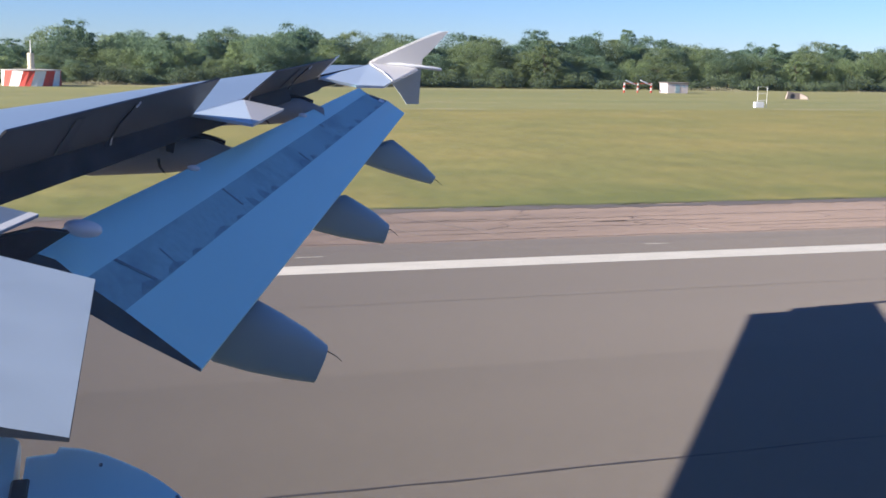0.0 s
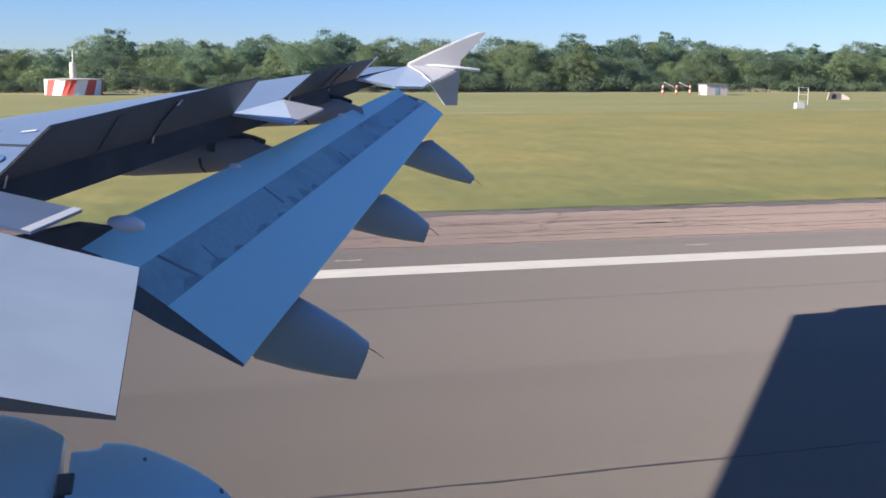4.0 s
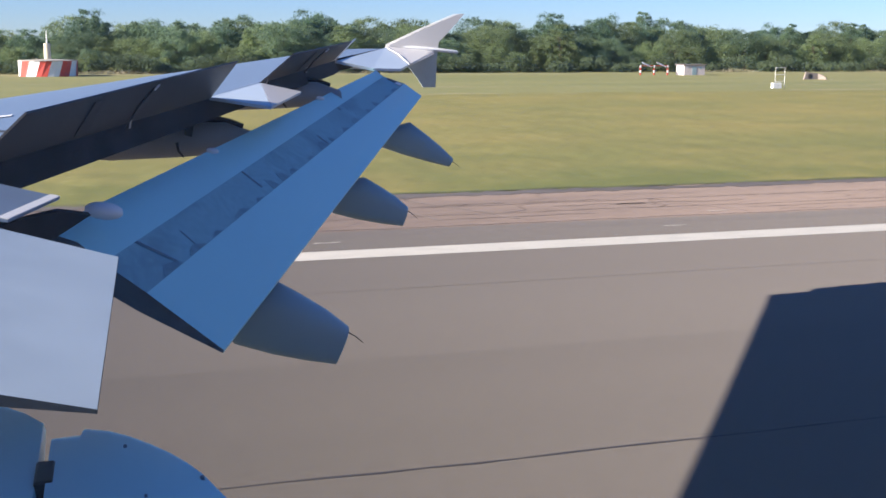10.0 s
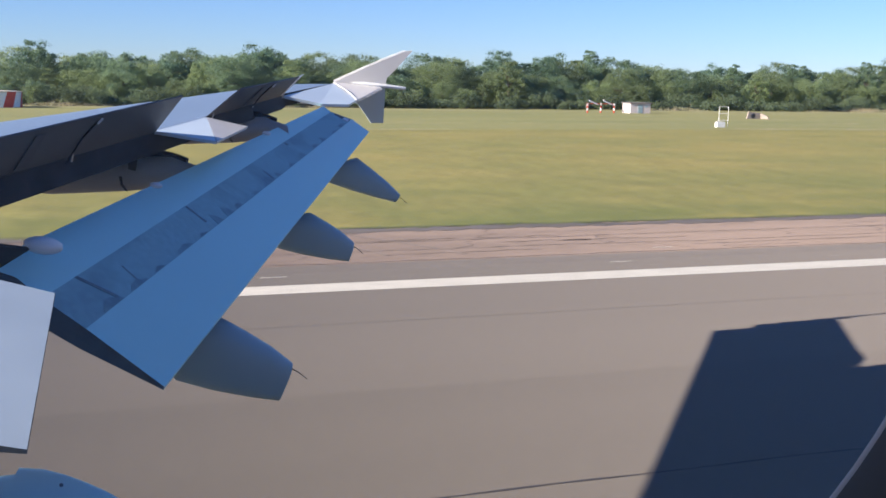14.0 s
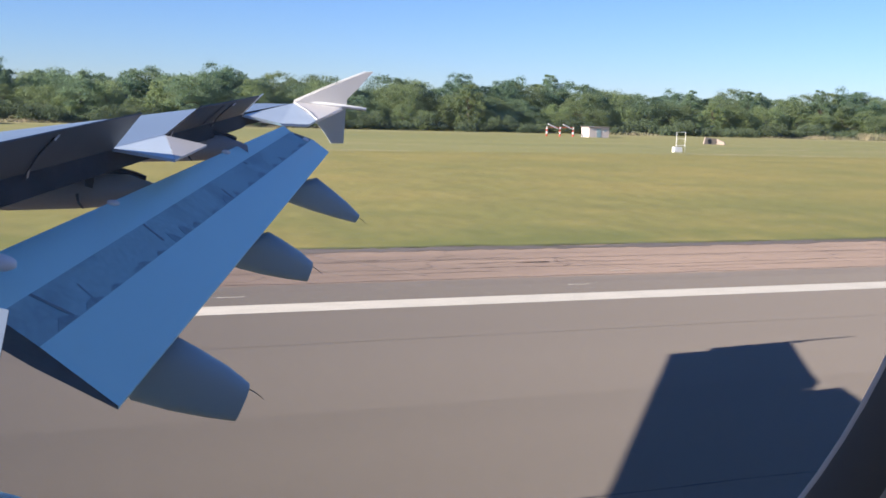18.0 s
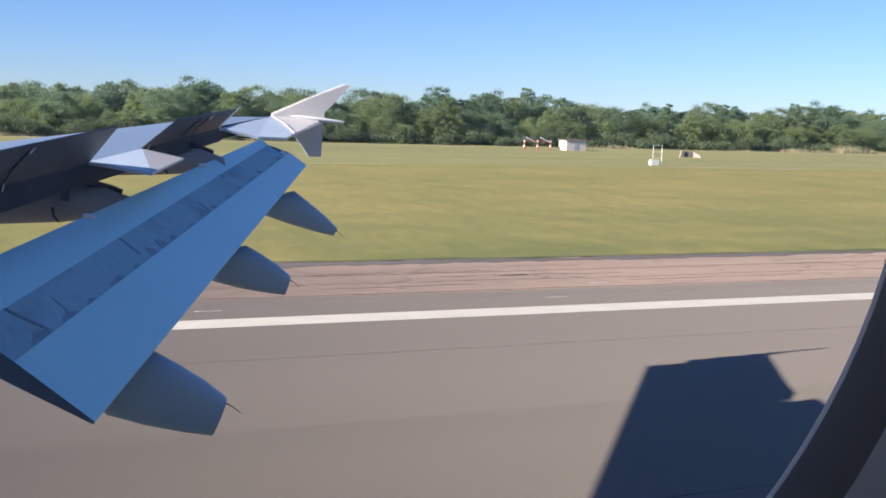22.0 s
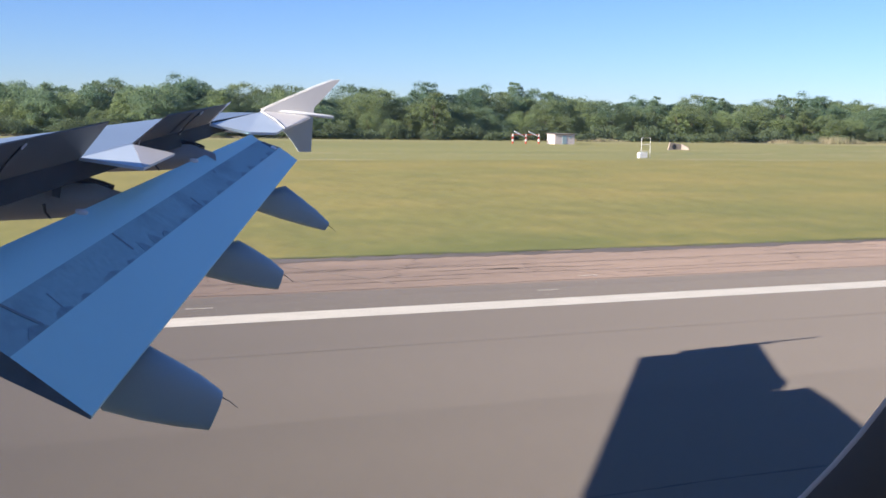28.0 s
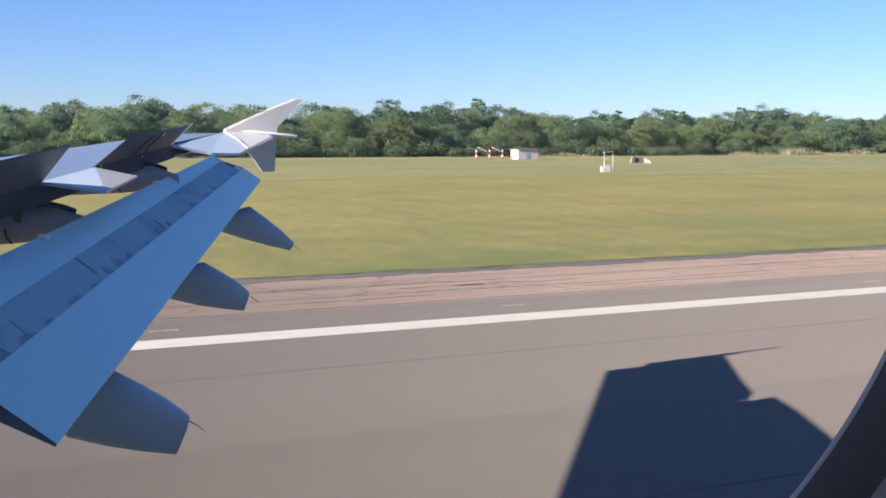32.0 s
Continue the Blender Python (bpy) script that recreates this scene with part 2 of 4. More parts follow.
M_GRASS = field_mat("field_grass", (0.256, 0.219, 0.073), (0.196, 0.187, 0.063), (0.140, 0.153, 0.050))
M_MOWN = mat("mown_grass", (0.245, 0.232, 0.093), 0.95, second=(0.188, 0.195, 0.077), scale=0.1, stretch=(0.15, 1, 1), mix=0.9, fine=0.1, fine_scale=1.2, spec=0.15)
M_HAY = mat("cut_hay", (0.27, 0.24, 0.107), 0.95, second=(0.225, 0.205, 0.085), scale=0.4, fine=0.15, fine_scale=3)
M_SOIL = mat("dark_soil_rim", (0.118, 0.098, 0.086), 0.95, second=(0.085, 0.072, 0.056), scale=0.5, stretch=(0.3, 1, 1), mix=0.9, fine=0.2, fine_scale=3)
M_BLADE = mat("grass_fringe", (0.13, 0.135, 0.048), 0.95, second=(0.09, 0.10, 0.038), scale=0.25, stretch=(0.3, 1, 1), mix=0.95, fine=0.2, fine_scale=2, spec=0.2)


def leafy(m, amount):
    """Lets part of the light through the leaves."""
    n, l = m.node_tree.nodes, m.node_tree.links
    b, out = n["Principled BSDF"], n["Material Output"]
    t, mx = n.new("ShaderNodeBsdfTranslucent"), n.new("ShaderNodeMixShader")
    mx.inputs[0].default_value = amount
    l.new(b.inputs["Base Color"].links[0].from_socket, t.inputs["Color"])
    l.new(b.outputs[0], mx.inputs[1])
    l.new(t.outputs[0], mx.inputs[2])
    l.new(mx.outputs[0], out.inputs["Surface"])
    return m


M_LEAF = leafy(mat("tree_foliage", (0.203, 0.278, 0.158), 0.65, second=(0.161, 0.230, 0.139), scale=0.3, mix=0.9, fine=0.15, fine_scale=1.2, by_object=0.2, spec=0.3), 0.66)
M_LEAF_WARM = leafy(mat("tree_foliage_warm", (0.246, 0.305, 0.139), 0.65, second=(0.193, 0.251, 0.131), scale=0.3, mix=0.9, fine=0.15, fine_scale=1.2, by_object=0.22, spec=0.3), 0.66)
M_LEAF_DEEP = leafy(mat("tree_foliage_deep", (0.166, 0.241, 0.144), 0.65, second=(0.128, 0.198, 0.128), scale=0.3, mix=0.9, fine=0.15, fine_scale=1.2, by_object=0.2, spec=0.3), 0.66)
M_BUSH = leafy(mat("bush_foliage", (0.115, 0.15, 0.082), 0.8, second=(0.085, 0.115, 0.066), scale=0.6, fine=0.15, fine_scale=3, by_object=0.25, spec=0.15), 0.4)
M_BARK = mat("bark", (0.10, 0.075, 0.055), 0.9, scale=4, fine=0.2)
M_DRY = mat("dry_reeds", (0.26, 0.22, 0.135), 0.9, second=(0.13, 0.14, 0.075), scale=0.2, mix=0.9, fine=0.2, fine_scale=2)
M_FARWOOD = mat("far_wood_foliage", (0.13, 0.155, 0.09), 0.85, second=(0.10, 0.125, 0.07), scale=0.05, mix=0.9, fine=0.2, fine_scale=0.4, spec=0.2)
M_CONC = mat("concrete", (0.42, 0.38, 0.33), 0.9, scale=2, fine=0.12)
M_CREAM = mat("cream_mast_paint", (0.66, 0.58, 0.42), 0.6, scale=3, fine=0.06)
M_HUT = mat("hut_render", (0.60, 0.53, 0.51), 0.85, second=(0.50, 0.43, 0.41), scale=1.5, fine=0.08)
M_ROOF = mat("roof_slab", (0.20, 0.17, 0.16), 0.9, scale=2, fine=0.1)
M_STONE = mat("culvert_stone", (0.34, 0.285, 0.24), 0.9, second=(0.22, 0.185, 0.16), scale=2.5, mix=0.9, fine=0.15, fine_scale=9)
M_PALE = mat("dry_pale_grass", (0.285, 0.262, 0.125), 0.95, second=(0.225, 0.22, 0.095), scale=0.12, stretch=(0.25, 1, 1), mix=1.0, fine=0.12, fine_scale=1.5, spec=0.15)
M_RED = mat("red_paint", (0.55, 0.07, 0.045), 0.6, scale=3, fine=0.08)


# ---- mesh helpers ----
def mesh_ob(name, verts, faces, material, parent=None, label="", mats=None, face_mats=None, smooth=False):
    me = bpy.data.meshes.new(name)
    me.from_pydata([tuple(v) for v in verts], [], faces)
    for m in (mats or [material]):
        me.materials.append(m)
    if face_mats is not None:
        me.polygons.foreach_set("material_index", face_mats)
    bm = bmesh.new()
    bm.from_mesh(me)
    bmesh.ops.recalc_face_normals(bm, faces=bm.faces)
    bm.to_mesh(me)
    bm.free()
    if smooth:
        me.polygons.foreach_set("use_smooth", [True] * len(me.polygons))
    ob = new(name, me)
    if parent:
        ob.parent = parent
    if label:
        ob["label"] = label
    return ob


def part(name, bm, material, parent, label=""):
    me = bpy.data.meshes.new(name)
    bmesh.ops.recalc_face_normals(bm, faces=bm.faces)
    bm.to_mesh(me)
    bm.free()
    me.materials.append(material)
    ob = new(name, me)
    if parent:
        ob.parent = parent
    if label:
        ob["label"] = label
    return ob


def loft(name, rings, material, parent=None, label="", mats=None, ring_mats=None, smooth=True, sharp=35):
    """Skin closed rings of equal length, with end caps. ring_mats: a material index per ring edge."""
    n = len(rings[0])
    verts = [v for r in rings for v in r]
    faces, fm = [], []
    for i in range(len(rings) - 1):
        for k in range(n):
            a, b = i * n + k, i * n + (k + 1) % n
            faces.append((a, b, b + n, a + n))
            fm.append(ring_mats[k] if ring_mats else 0)
    faces.append(tuple(range(n)))
    faces.append(tuple(range((len(rings) - 1) * n, len(rings) * n)))
    fm += [ring_mats[-1] if ring_mats else 0] * 2
    ob = mesh_ob(name, verts, faces, material, parent, label, mats, fm, smooth)
    if smooth:
        ob.data.set_sharp_from_angle(angle=radians(sharp))
    return ob


def plate(name, corners, thick, material, parent, label="", mats=None, up=None):
    """A thin panel from its corners in order, thickened along its normal; mats: (top, bottom)."""
    c = [Vector(p) for p in corners]
    nrm = sum(((c[i] - c[0]).cross(c[i + 1] - c[0]) for i in range(1, len(c) - 1)), Vector()).normalized()
    if up and nrm.dot(Vector(up)) < 0:
        nrm = -nrm
    verts = c + [p - nrm * thick for p in c]
    n = len(c)
    faces = [tuple(range(n)), tuple(range(2 * n - 1, n - 1, -1))] + [(i, (i + 1) % n, n + (i + 1) % n, n + i) for i in range(n)]
    fm = [0, 1] + [1] * n if mats else None
    return mesh_ob(name, verts, faces, material, parent, label, mats, fm)


def tube(name, pts, r0, r1, material, parent=None, sides=8, label=""):
    rings = []
    for i, p in enumerate(pts):
        p = Vector(p)
        d = (Vector(pts[min(i + 1, len(pts) - 1)]) - Vector(pts[max(i - 1, 0)])).normalized()
        u = d.orthogonal().normalized()
        v = d.cross(u)
        r = r0 + (r1 - r0) * i / (len(pts) - 1)
        rings.append([p + u * r * math.cos(a) + v * r * math.sin(a) for a in (math.tau * k / sides for k in range(sides))])
    return loft(name, rings, material, parent, label)


def box(name, x0, y0, z0, x1, y1, z1, material, parent=None, label="", bevel=0.0):
    bm = bmesh.new()
    bmesh.ops.create_cube(bm, size=1.0)
    for v in bm.verts:
        v.co = Vector(((x0 + x1) / 2 + v.co.x * (x1 - x0), (y0 + y1) / 2 + v.co.y * (y1 - y0), (z0 + z1) / 2 + v.co.z * (z1 - z0)))
    if bevel:
        bmesh.ops.bevel(bm, geom=bm.edges[:], offset=bevel, segments=1, affect='EDGES')
    return part(name, bm, material, parent, label)


# ---- ground ----
def sheet(name, x0, x1, y0, y1, z, material, label, category, nx=1, ny=1):
    verts = [(x0 + (x1 - x0) * i / nx, y0 + (y1 - y0) * j / ny, z) for j in range(ny + 1) for i in range(nx + 1)]
    faces = [(j * (nx + 1) + i, j * (nx + 1) + i + 1, (j + 1) * (nx + 1) + i + 1, (j + 1) * (nx + 1) + i) for j in range(ny) for i in range(nx)]
    ob = mesh_ob(name, verts, faces, material)
    return tagged(ob, label, category, kind="structure")


sheet("ground", -4000, 4000, -4000, 4000, -0.03, M_GRASS, "flat airfield of yellow-green grass", "ground")
sheet("runway", -1500, 1500, -25.0, 16.03, 0.0, M_ASPHALT, "grey-brown asphalt runway, dry and smooth", "runway")
sheet("runway", -1500, 1500, 16.03, 25.6, 0.0, M_ASPHALT_PALE, "paler asphalt lane along the runway edge", "runway")
sheet("pavement", -1500, 1500, 25.6, 32.5, -0.012, M_SHOULDER, "pinkish cracked shoulder beside the runway", "shoulder")
sheet("pavement", -1500, 1500, 25.6, 26.6, -0.008, M_STRIP, "worn grey asphalt margin outside the edge line", "asphalt")
sheet("ground", -900, 1500, 97.0, 166.0, -0.02, M_MOWN, "short mown green grass before the trees", "grass")
sheet("ground", -900, 1500, 156.0, 165.5, -0.015, M_PALE, "strip of dry pale grass before the trees", "grass")
line = sheet("trim", -1500, 1500, 23.3, 24.2, 0.004, M_PAINT, "solid white painted edge line on the runway", "runway marking")


# ---- aircraft ----
plane = tagged(new("airliner"), "airliner on the runway, starboard wing with flaps and spoilers raised", "aircraft")


def hinge(y):
    """Rear edge of the wing box, where the spoilers and the aileron are hung."""
    ys = (1.0, 6.28, 13.0, 14.0, 16.9)
    return Vector((float(np.interp(y, ys, (-2.776, -0.558, 2.264, 2.50, 3.80))), y, float(np.interp(y, ys, (3.534, 3.796, 4.129, 4.135, 4.25)))))


def le(y):
    return Vector((2.7 - 0.72 * (16.5 - y), y, 3.912 + 0.0748 * (y - 12.87)))


def wing_ring(y):
    h, e = hinge(y), le(y)
    c = h - e
    up = Vector((0, 0, 1))
    b = 0.022 * c.length
    return [e + Vector((0.0, 0, -0.10)), e + Vector((-0.03, 0, -0.05)), e, e + c * 0.15 + up * b * 0.7, e + c * 0.4 + up * b, e + c * 0.7 + up * b * 0.7, h,
            h + Vector((0.0, 0, -0.07)), h + Vector((0.03, 0, -0.14)), e + c * 0.6 + Vector((0, 0, -0.08 * c.length)), e + c * 0.2 + Vector((0, 0, -0.075 * c.length))]


# The box's rear faces take M_BAY, with the bay's shade in its colour.
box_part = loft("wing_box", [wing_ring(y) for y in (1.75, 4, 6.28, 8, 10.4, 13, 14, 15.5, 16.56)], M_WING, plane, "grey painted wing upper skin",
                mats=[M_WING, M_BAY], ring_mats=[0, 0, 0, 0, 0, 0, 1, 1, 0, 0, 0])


def slat_ring(y):
    d = max(0.12, 0.23 + 0.088 * (y - 10))
    e, w = le(y) + Vector((-d, 0, -0.2)), (d + 0.15) / 0.55
    return [e + Vector((px * w, 0, pz)) for px, pz in ((0, 0), (0.08, 0.07), (0.3, 0.12), (0.55, 0.14), (0.3, 0.05), (0.15, -0.05))]


for y0, y1 in ((6.6, 9.0), (9.002, 11.5), (11.502, 14.1), (14.102, 16.75)):
    loft("slat", [slat_ring(y0), slat_ring(y1)], M_WING, plane)


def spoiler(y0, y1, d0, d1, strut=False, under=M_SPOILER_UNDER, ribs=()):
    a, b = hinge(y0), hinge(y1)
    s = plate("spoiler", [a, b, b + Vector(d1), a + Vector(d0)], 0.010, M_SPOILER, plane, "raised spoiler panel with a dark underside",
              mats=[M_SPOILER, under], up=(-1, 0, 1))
    if strut:
        h, d = a.lerp(b, 0.985), Vector(d0).lerp(Vector(d1), 0.985)
        tube("actuator", [h + Vector((0.03, 0, -0.03)), h + d * 0.45 + Vector((0.012, 0, -0.012)), h + d * 0.88 + Vector((0.012, 0, -0.012))], 0.0055, 0.005, M_BAY, s, 6, "dark spoiler strut")
        tube("hinge_pin", [h + d * 0.84 + Vector((0.02, 0, -0.018)), h + d * 0.97 + Vector((0.02, 0, -0.018))], 0.006, 0.005, M_WHITE, s, 5, "small pale pin")
    # Flat bands added for the diagonal dark marks on the underside.
    for q0, q1, w in ribs:
        lift = Vector((0.016, 0, -0.014))
        low, high = a.lerp(b, q0) + Vector(d0).lerp(Vector(d1), q0) * 0.12 + lift, a.lerp(b, q1) + Vector(d0).lerp(Vector(d1), q1) * 0.9 + lift
        side = (b - a).normalized() * w
        plate("rib", [low - side, low + side, high + side * 0.7, high - side * 0.7], 0.004, M_RIB, s, "dark diagonal band", up=(1, 0, -1))
    for q in (0.03,):
        h, d = a.lerp(b, q), Vector(d0).lerp(Vector(d1), q)
        tube("bracket", [h + Vector((0.03, 0, -0.03)), h + d * 0.14 + Vector((0.012, 0, -0.01))], 0.005, 0.004, M_METAL, s, 5, "small bare metal bracket")
    return s


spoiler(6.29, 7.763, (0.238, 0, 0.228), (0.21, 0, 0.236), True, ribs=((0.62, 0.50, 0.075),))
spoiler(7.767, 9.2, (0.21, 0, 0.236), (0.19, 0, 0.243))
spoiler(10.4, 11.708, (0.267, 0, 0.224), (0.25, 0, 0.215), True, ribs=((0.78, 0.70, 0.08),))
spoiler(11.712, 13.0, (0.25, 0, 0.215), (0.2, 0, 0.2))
# White underside puts the sunlight bounced off the aileron into this panel's colour.
spoiler(13.004, 13.86, (0.2, 0, 0.2), (0.232, 0, 0.226), under=M_WHITE)

# fixed panel between the raised spoilers, and the one inboard of them
shut = plate("trailing_edge_panel", [(0.673, 9.2, 3.942), (1.105, 10.25, 4.002), (1.165, 10.32, 3.996), (1.056, 9.01, 3.883)], 0.02, M_SPOILER, plane, "pale closed spoiler panel", up=(0, 0, 1))
# Beige puts this facet's turn away from the sun into its colour.
plate("corner_facet", [(1.168, 10.322, 3.996), (1.501, 10.42, 3.923), (1.059, 9.012, 3.883)], 0.02, M_TIP, shut, "beige folded corner of the panel", up=(0, 0, 1))
closed = plate("trailing_edge_panel", [(-0.60, 6.25, 3.79), (-0.2, 6.23, 3.685), (-0.367, 5.82, 3.66), (-0.767, 5.84, 3.765)], 0.012, M_WING, plane, "grey closed panel with a pale rear edge", up=(0, 0, 1))
plate("edge_strip", [(-0.235, 6.232, 3.698), (-0.2, 6.23, 3.689), (-0.367, 5.82, 3.664), (-0.402, 5.822, 3.673)], 0.006, M_WHITE, closed, "pale edge strip", up=(0, 0, 1))
# Dark plate added where the gap ahead of the flap nose lies in shade.
plate("shroud", [(-0.95, 5.35, 3.60), (-0.215, 6.22, 3.64), (-0.10, 6.5, 3.58), (-0.34, 6.36, 3.45), (-0.95, 5.55, 3.40)], 0.02, M_BAY, plane, "dark filler for the shade between wing and flap", up=(0, 0, 1))
# aileron and tip
aileron = plate("aileron", [(2.511, 14.0, 4.113), (3.72, 16.62, 4.248), (3.617, 15.0, 4.054), (3.348, 14.35, 4.013), (2.93, 14.0, 4.027)], 0.03, M_SPOILER, plane, "pale aileron at the wing tip", up=(0, 0, 1))
plate("tip_panel", [(3.72, 16.64, 4.249), (3.86, 16.95, 4.262), (4.50, 16.95, 4.205), (4.50, 16.88, 4.186), (3.63, 15.02, 4.054)], 0.03, M_TIP, plane, "beige wing tip panel behind the aileron", up=(0, 0, 1))
tube("joint_strip", [(3.735, 16.6, 4.252), (3.70, 15.8, 4.165), (3.628, 15.02, 4.062)], 0.006, 0.006, M_WHITE, plane, 6, "white joint strip at the wing tip")
for q in (0.30, 0.42, 0.54, 0.66, 0.78, 0.9):
    e = Vector((3.64, 15.03, 4.05)).lerp(Vector((4.50, 16.88, 4.186)), q)
    tube("edge_tab", [e + Vector((-0.02, 0, 0.004)), e + Vector((0.035, 0, -0.006))], 0.008, 0.006, M_WHITE, aileron, 5, "small white tab on the rear edge")


IB = [(-0.31, 3.37), (-0.345, 3.44), (-0.29, 3.506), (-0.15, 3.45), (-0.047, 3.352), (0.13, 3.208), (0.459, 2.92), (0.455, 2.905), (0.10, 3.12), (-0.1, 3.26)]
OB = [(2.94, 3.93), (2.925, 3.975), (2.965, 4.0), (3.01, 3.965), (3.05, 3.935), (3.30, 3.852), (3.504, 3.709), (3.50, 3.70), (3.28, 3.80), (3.05, 3.88)]
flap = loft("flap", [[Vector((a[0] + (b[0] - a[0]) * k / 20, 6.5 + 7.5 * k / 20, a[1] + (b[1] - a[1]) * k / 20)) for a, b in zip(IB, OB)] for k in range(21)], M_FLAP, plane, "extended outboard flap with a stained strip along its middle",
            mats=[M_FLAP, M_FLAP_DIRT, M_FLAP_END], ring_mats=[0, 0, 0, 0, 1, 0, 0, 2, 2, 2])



def inboard_ring(y, x1, z1, sl):
    return [Vector((x1 - d, y, z1 + d * sl - t)) for d, t in ((0, 0), (0.3, 0), (0.6, -0.004), (0.72, 0.012), (0.75, 0.06), (0.7, 0.11), (0.3, 0.035), (0, 0.008))]


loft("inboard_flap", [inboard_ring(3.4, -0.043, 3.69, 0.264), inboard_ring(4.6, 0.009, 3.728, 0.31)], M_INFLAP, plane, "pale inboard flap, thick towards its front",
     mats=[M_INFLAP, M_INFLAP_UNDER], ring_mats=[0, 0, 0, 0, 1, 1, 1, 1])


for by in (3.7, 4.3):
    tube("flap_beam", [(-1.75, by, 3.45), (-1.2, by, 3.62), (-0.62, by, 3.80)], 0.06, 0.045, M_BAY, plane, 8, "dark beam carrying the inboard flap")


def canoe(y, tip, tipb, meet, low):
    """Flap track fairing: a boat-shaped pod below the flap, cut off square at its tail."""
    t, b = Vector(tip), Vector(tipb)
    m, w0 = Vector(meet), Vector(low)
    k = (y - 6.5) / 7.5
    nose = Vector((-0.24 + 3.2 * k, y, 3.50 + 0.48 * k))
    dz = lambda a, b: Vector((a, 0, b))
    rings = []
    for top, bot, w in ((nose.lerp(m, 0.35) + dz(-0.04, -0.26), nose.lerp(m, 0.35) + dz(-0.04, -0.3), 0.03), (nose.lerp(m, 0.7) + dz(-0.05, -0.2), nose.lerp(w0, 0.75) + dz(0.02, -0.12), 0.12), (m + dz(0, -0.02), w0, 0.15),
                        (m.lerp(t, 0.35), w0.lerp(b, 0.35) + Vector((0, 0, -0.012)), 0.15), (m.lerp(t, 0.7) + Vector((0, 0, 0.012)), w0.lerp(b, 0.7) + Vector((0, 0, -0.01)), 0.12), (t, b, 0.08)):
        ring = []
        for j in range(24):
            a = math.tau * j / 24
            sx, sz = math.sin(a), math.cos(a)
            bulge = 0.8 if sz > 0 else 0.42
            p = (top + bot) / 2 + (top - bot) / 2 * math.copysign(abs(sz) ** bulge, sz)
            ring.append(p + Vector((0, math.copysign(abs(sx) ** bulge, sx) * w, 0)))
        rings.append(ring)
    c = loft("flap_track_fairing", rings, M_FAIRING, plane, "grey boat-shaped fairing below the flap", sharp=50)
    tube("static_wick", [t + Vector((-0.012, 0, -0.03)), t + Vector((0.04, 0, -0.062)), t + Vector((0.088, 0, -0.105))], 0.0045, 0.002, M_WICK, c, 5, "thin dark static wick")
    return c


canoe(7.65, (1.28, 7.65, 2.69), (1.188, 7.65, 2.48), (0.876, 7.65, 3.0), (0.614, 7.65, 2.654))
canoe(10.4, (2.368, 10.4, 2.966), (2.31, 10.4, 2.807), (2.01, 10.4, 3.238), (1.724, 10.4, 2.941))
canoe(13.1, (3.6, 13.1, 3.074), (3.54, 13.1, 2.987), (3.124, 13.1, 3.492), (2.81, 13.1, 3.209))

def fixed_fairing(y, x0, x1, z0, z1):
    """Front half of a track fairing, fixed below the wing and seen through the slot ahead of the flap."""
    rings = []
    for q, k in ((0, 0.1), (0.2, 0.75), (0.45, 1.0), (0.72, 1.0), (0.88, 0.92), (1.0, 0.6)):
        x, zc, hz = x0 + (x1 - x0) * q, (z0 + z1) / 2, (z1 - z0) / 2 * k
        rings.append([Vector((x, y + 0.14 * k * math.sin(a), zc + 0.02 * (1 - k) + 0.06 * max(0, q - 0.5) - 0.5 * max(0, q - 0.88) + hz * math.cos(a))) for a in (math.tau * j / 16 for j in range(16))])
    return loft("fixed_fairing", rings, M_FAIRING_OLD, plane, "grey fixed fairing under the wing", sharp=60)


for fy, dx, dz in ((9.6, 0.0, 0.0), (11.9, 1.085, 0.205)):
    fair = fixed_fairing(fy, dx - 0.81, dx + 1.03, dz + 3.489, dz + 3.735)
    tube("track_beam", [(dx + 0.43, fy, dz + 3.795), (dx + 0.613, fy, dz + 3.786), (dx + 0.768, fy, dz + 3.757), (dx + 0.86, fy, dz + 3.732), (dx + 0.93, fy, dz + 3.705)], 0.034, 0.028, M_BAY, fair, 8, "black flap track beam")
    tube("track_arm", [(dx + 0.457, fy - 0.15, dz + 3.618), (dx + 0.465, fy - 0.15, dz + 3.56), (dx + 0.50, fy - 0.15, dz + 3.515)], 0.011, 0.007, M_DARK, fair, 6, "dark curved track arm")
    plate("bracket", [(dx + 0.515, fy - 0.16, dz + 3.75), (dx + 0.575, fy - 0.16, dz + 3.735), (dx + 0.56, fy - 0.16, dz + 3.655), (dx + 0.51, fy - 0.16, dz + 3.67)], 0.03, M_DARK, fair, "black bracket of the flap track", up=(0, -1, 0))
for nx, ny, nz in ((-0.035, 6.64, 3.562), (0.60, 8.33, 3.66), (1.75, 10.95, 3.842)):
    k = 1.0 if ny < 7 else 0.45
    ax, wy, wz = 0.085 * k, 0.066 * k, 0.042 * k
    rings = []
    for q in (-0.95, -0.75, -0.4, 0.0, 0.4, 0.75, 0.95):
        r = math.sqrt(1 - q * q)
        rings.append([Vector((nx + q * ax, ny + r * wy * math.cos(a), nz - q * ax * 0.12 + r * wz * math.sin(a))) for a in (math.tau * j / 12 for j in range(12))])
    loft("track_cap", rings, M_WHITE, flap, "small white rounded cap on the flap nose", sharp=80)
SPAN = Vector((3.12, 7.5, 0.6)).normalized()


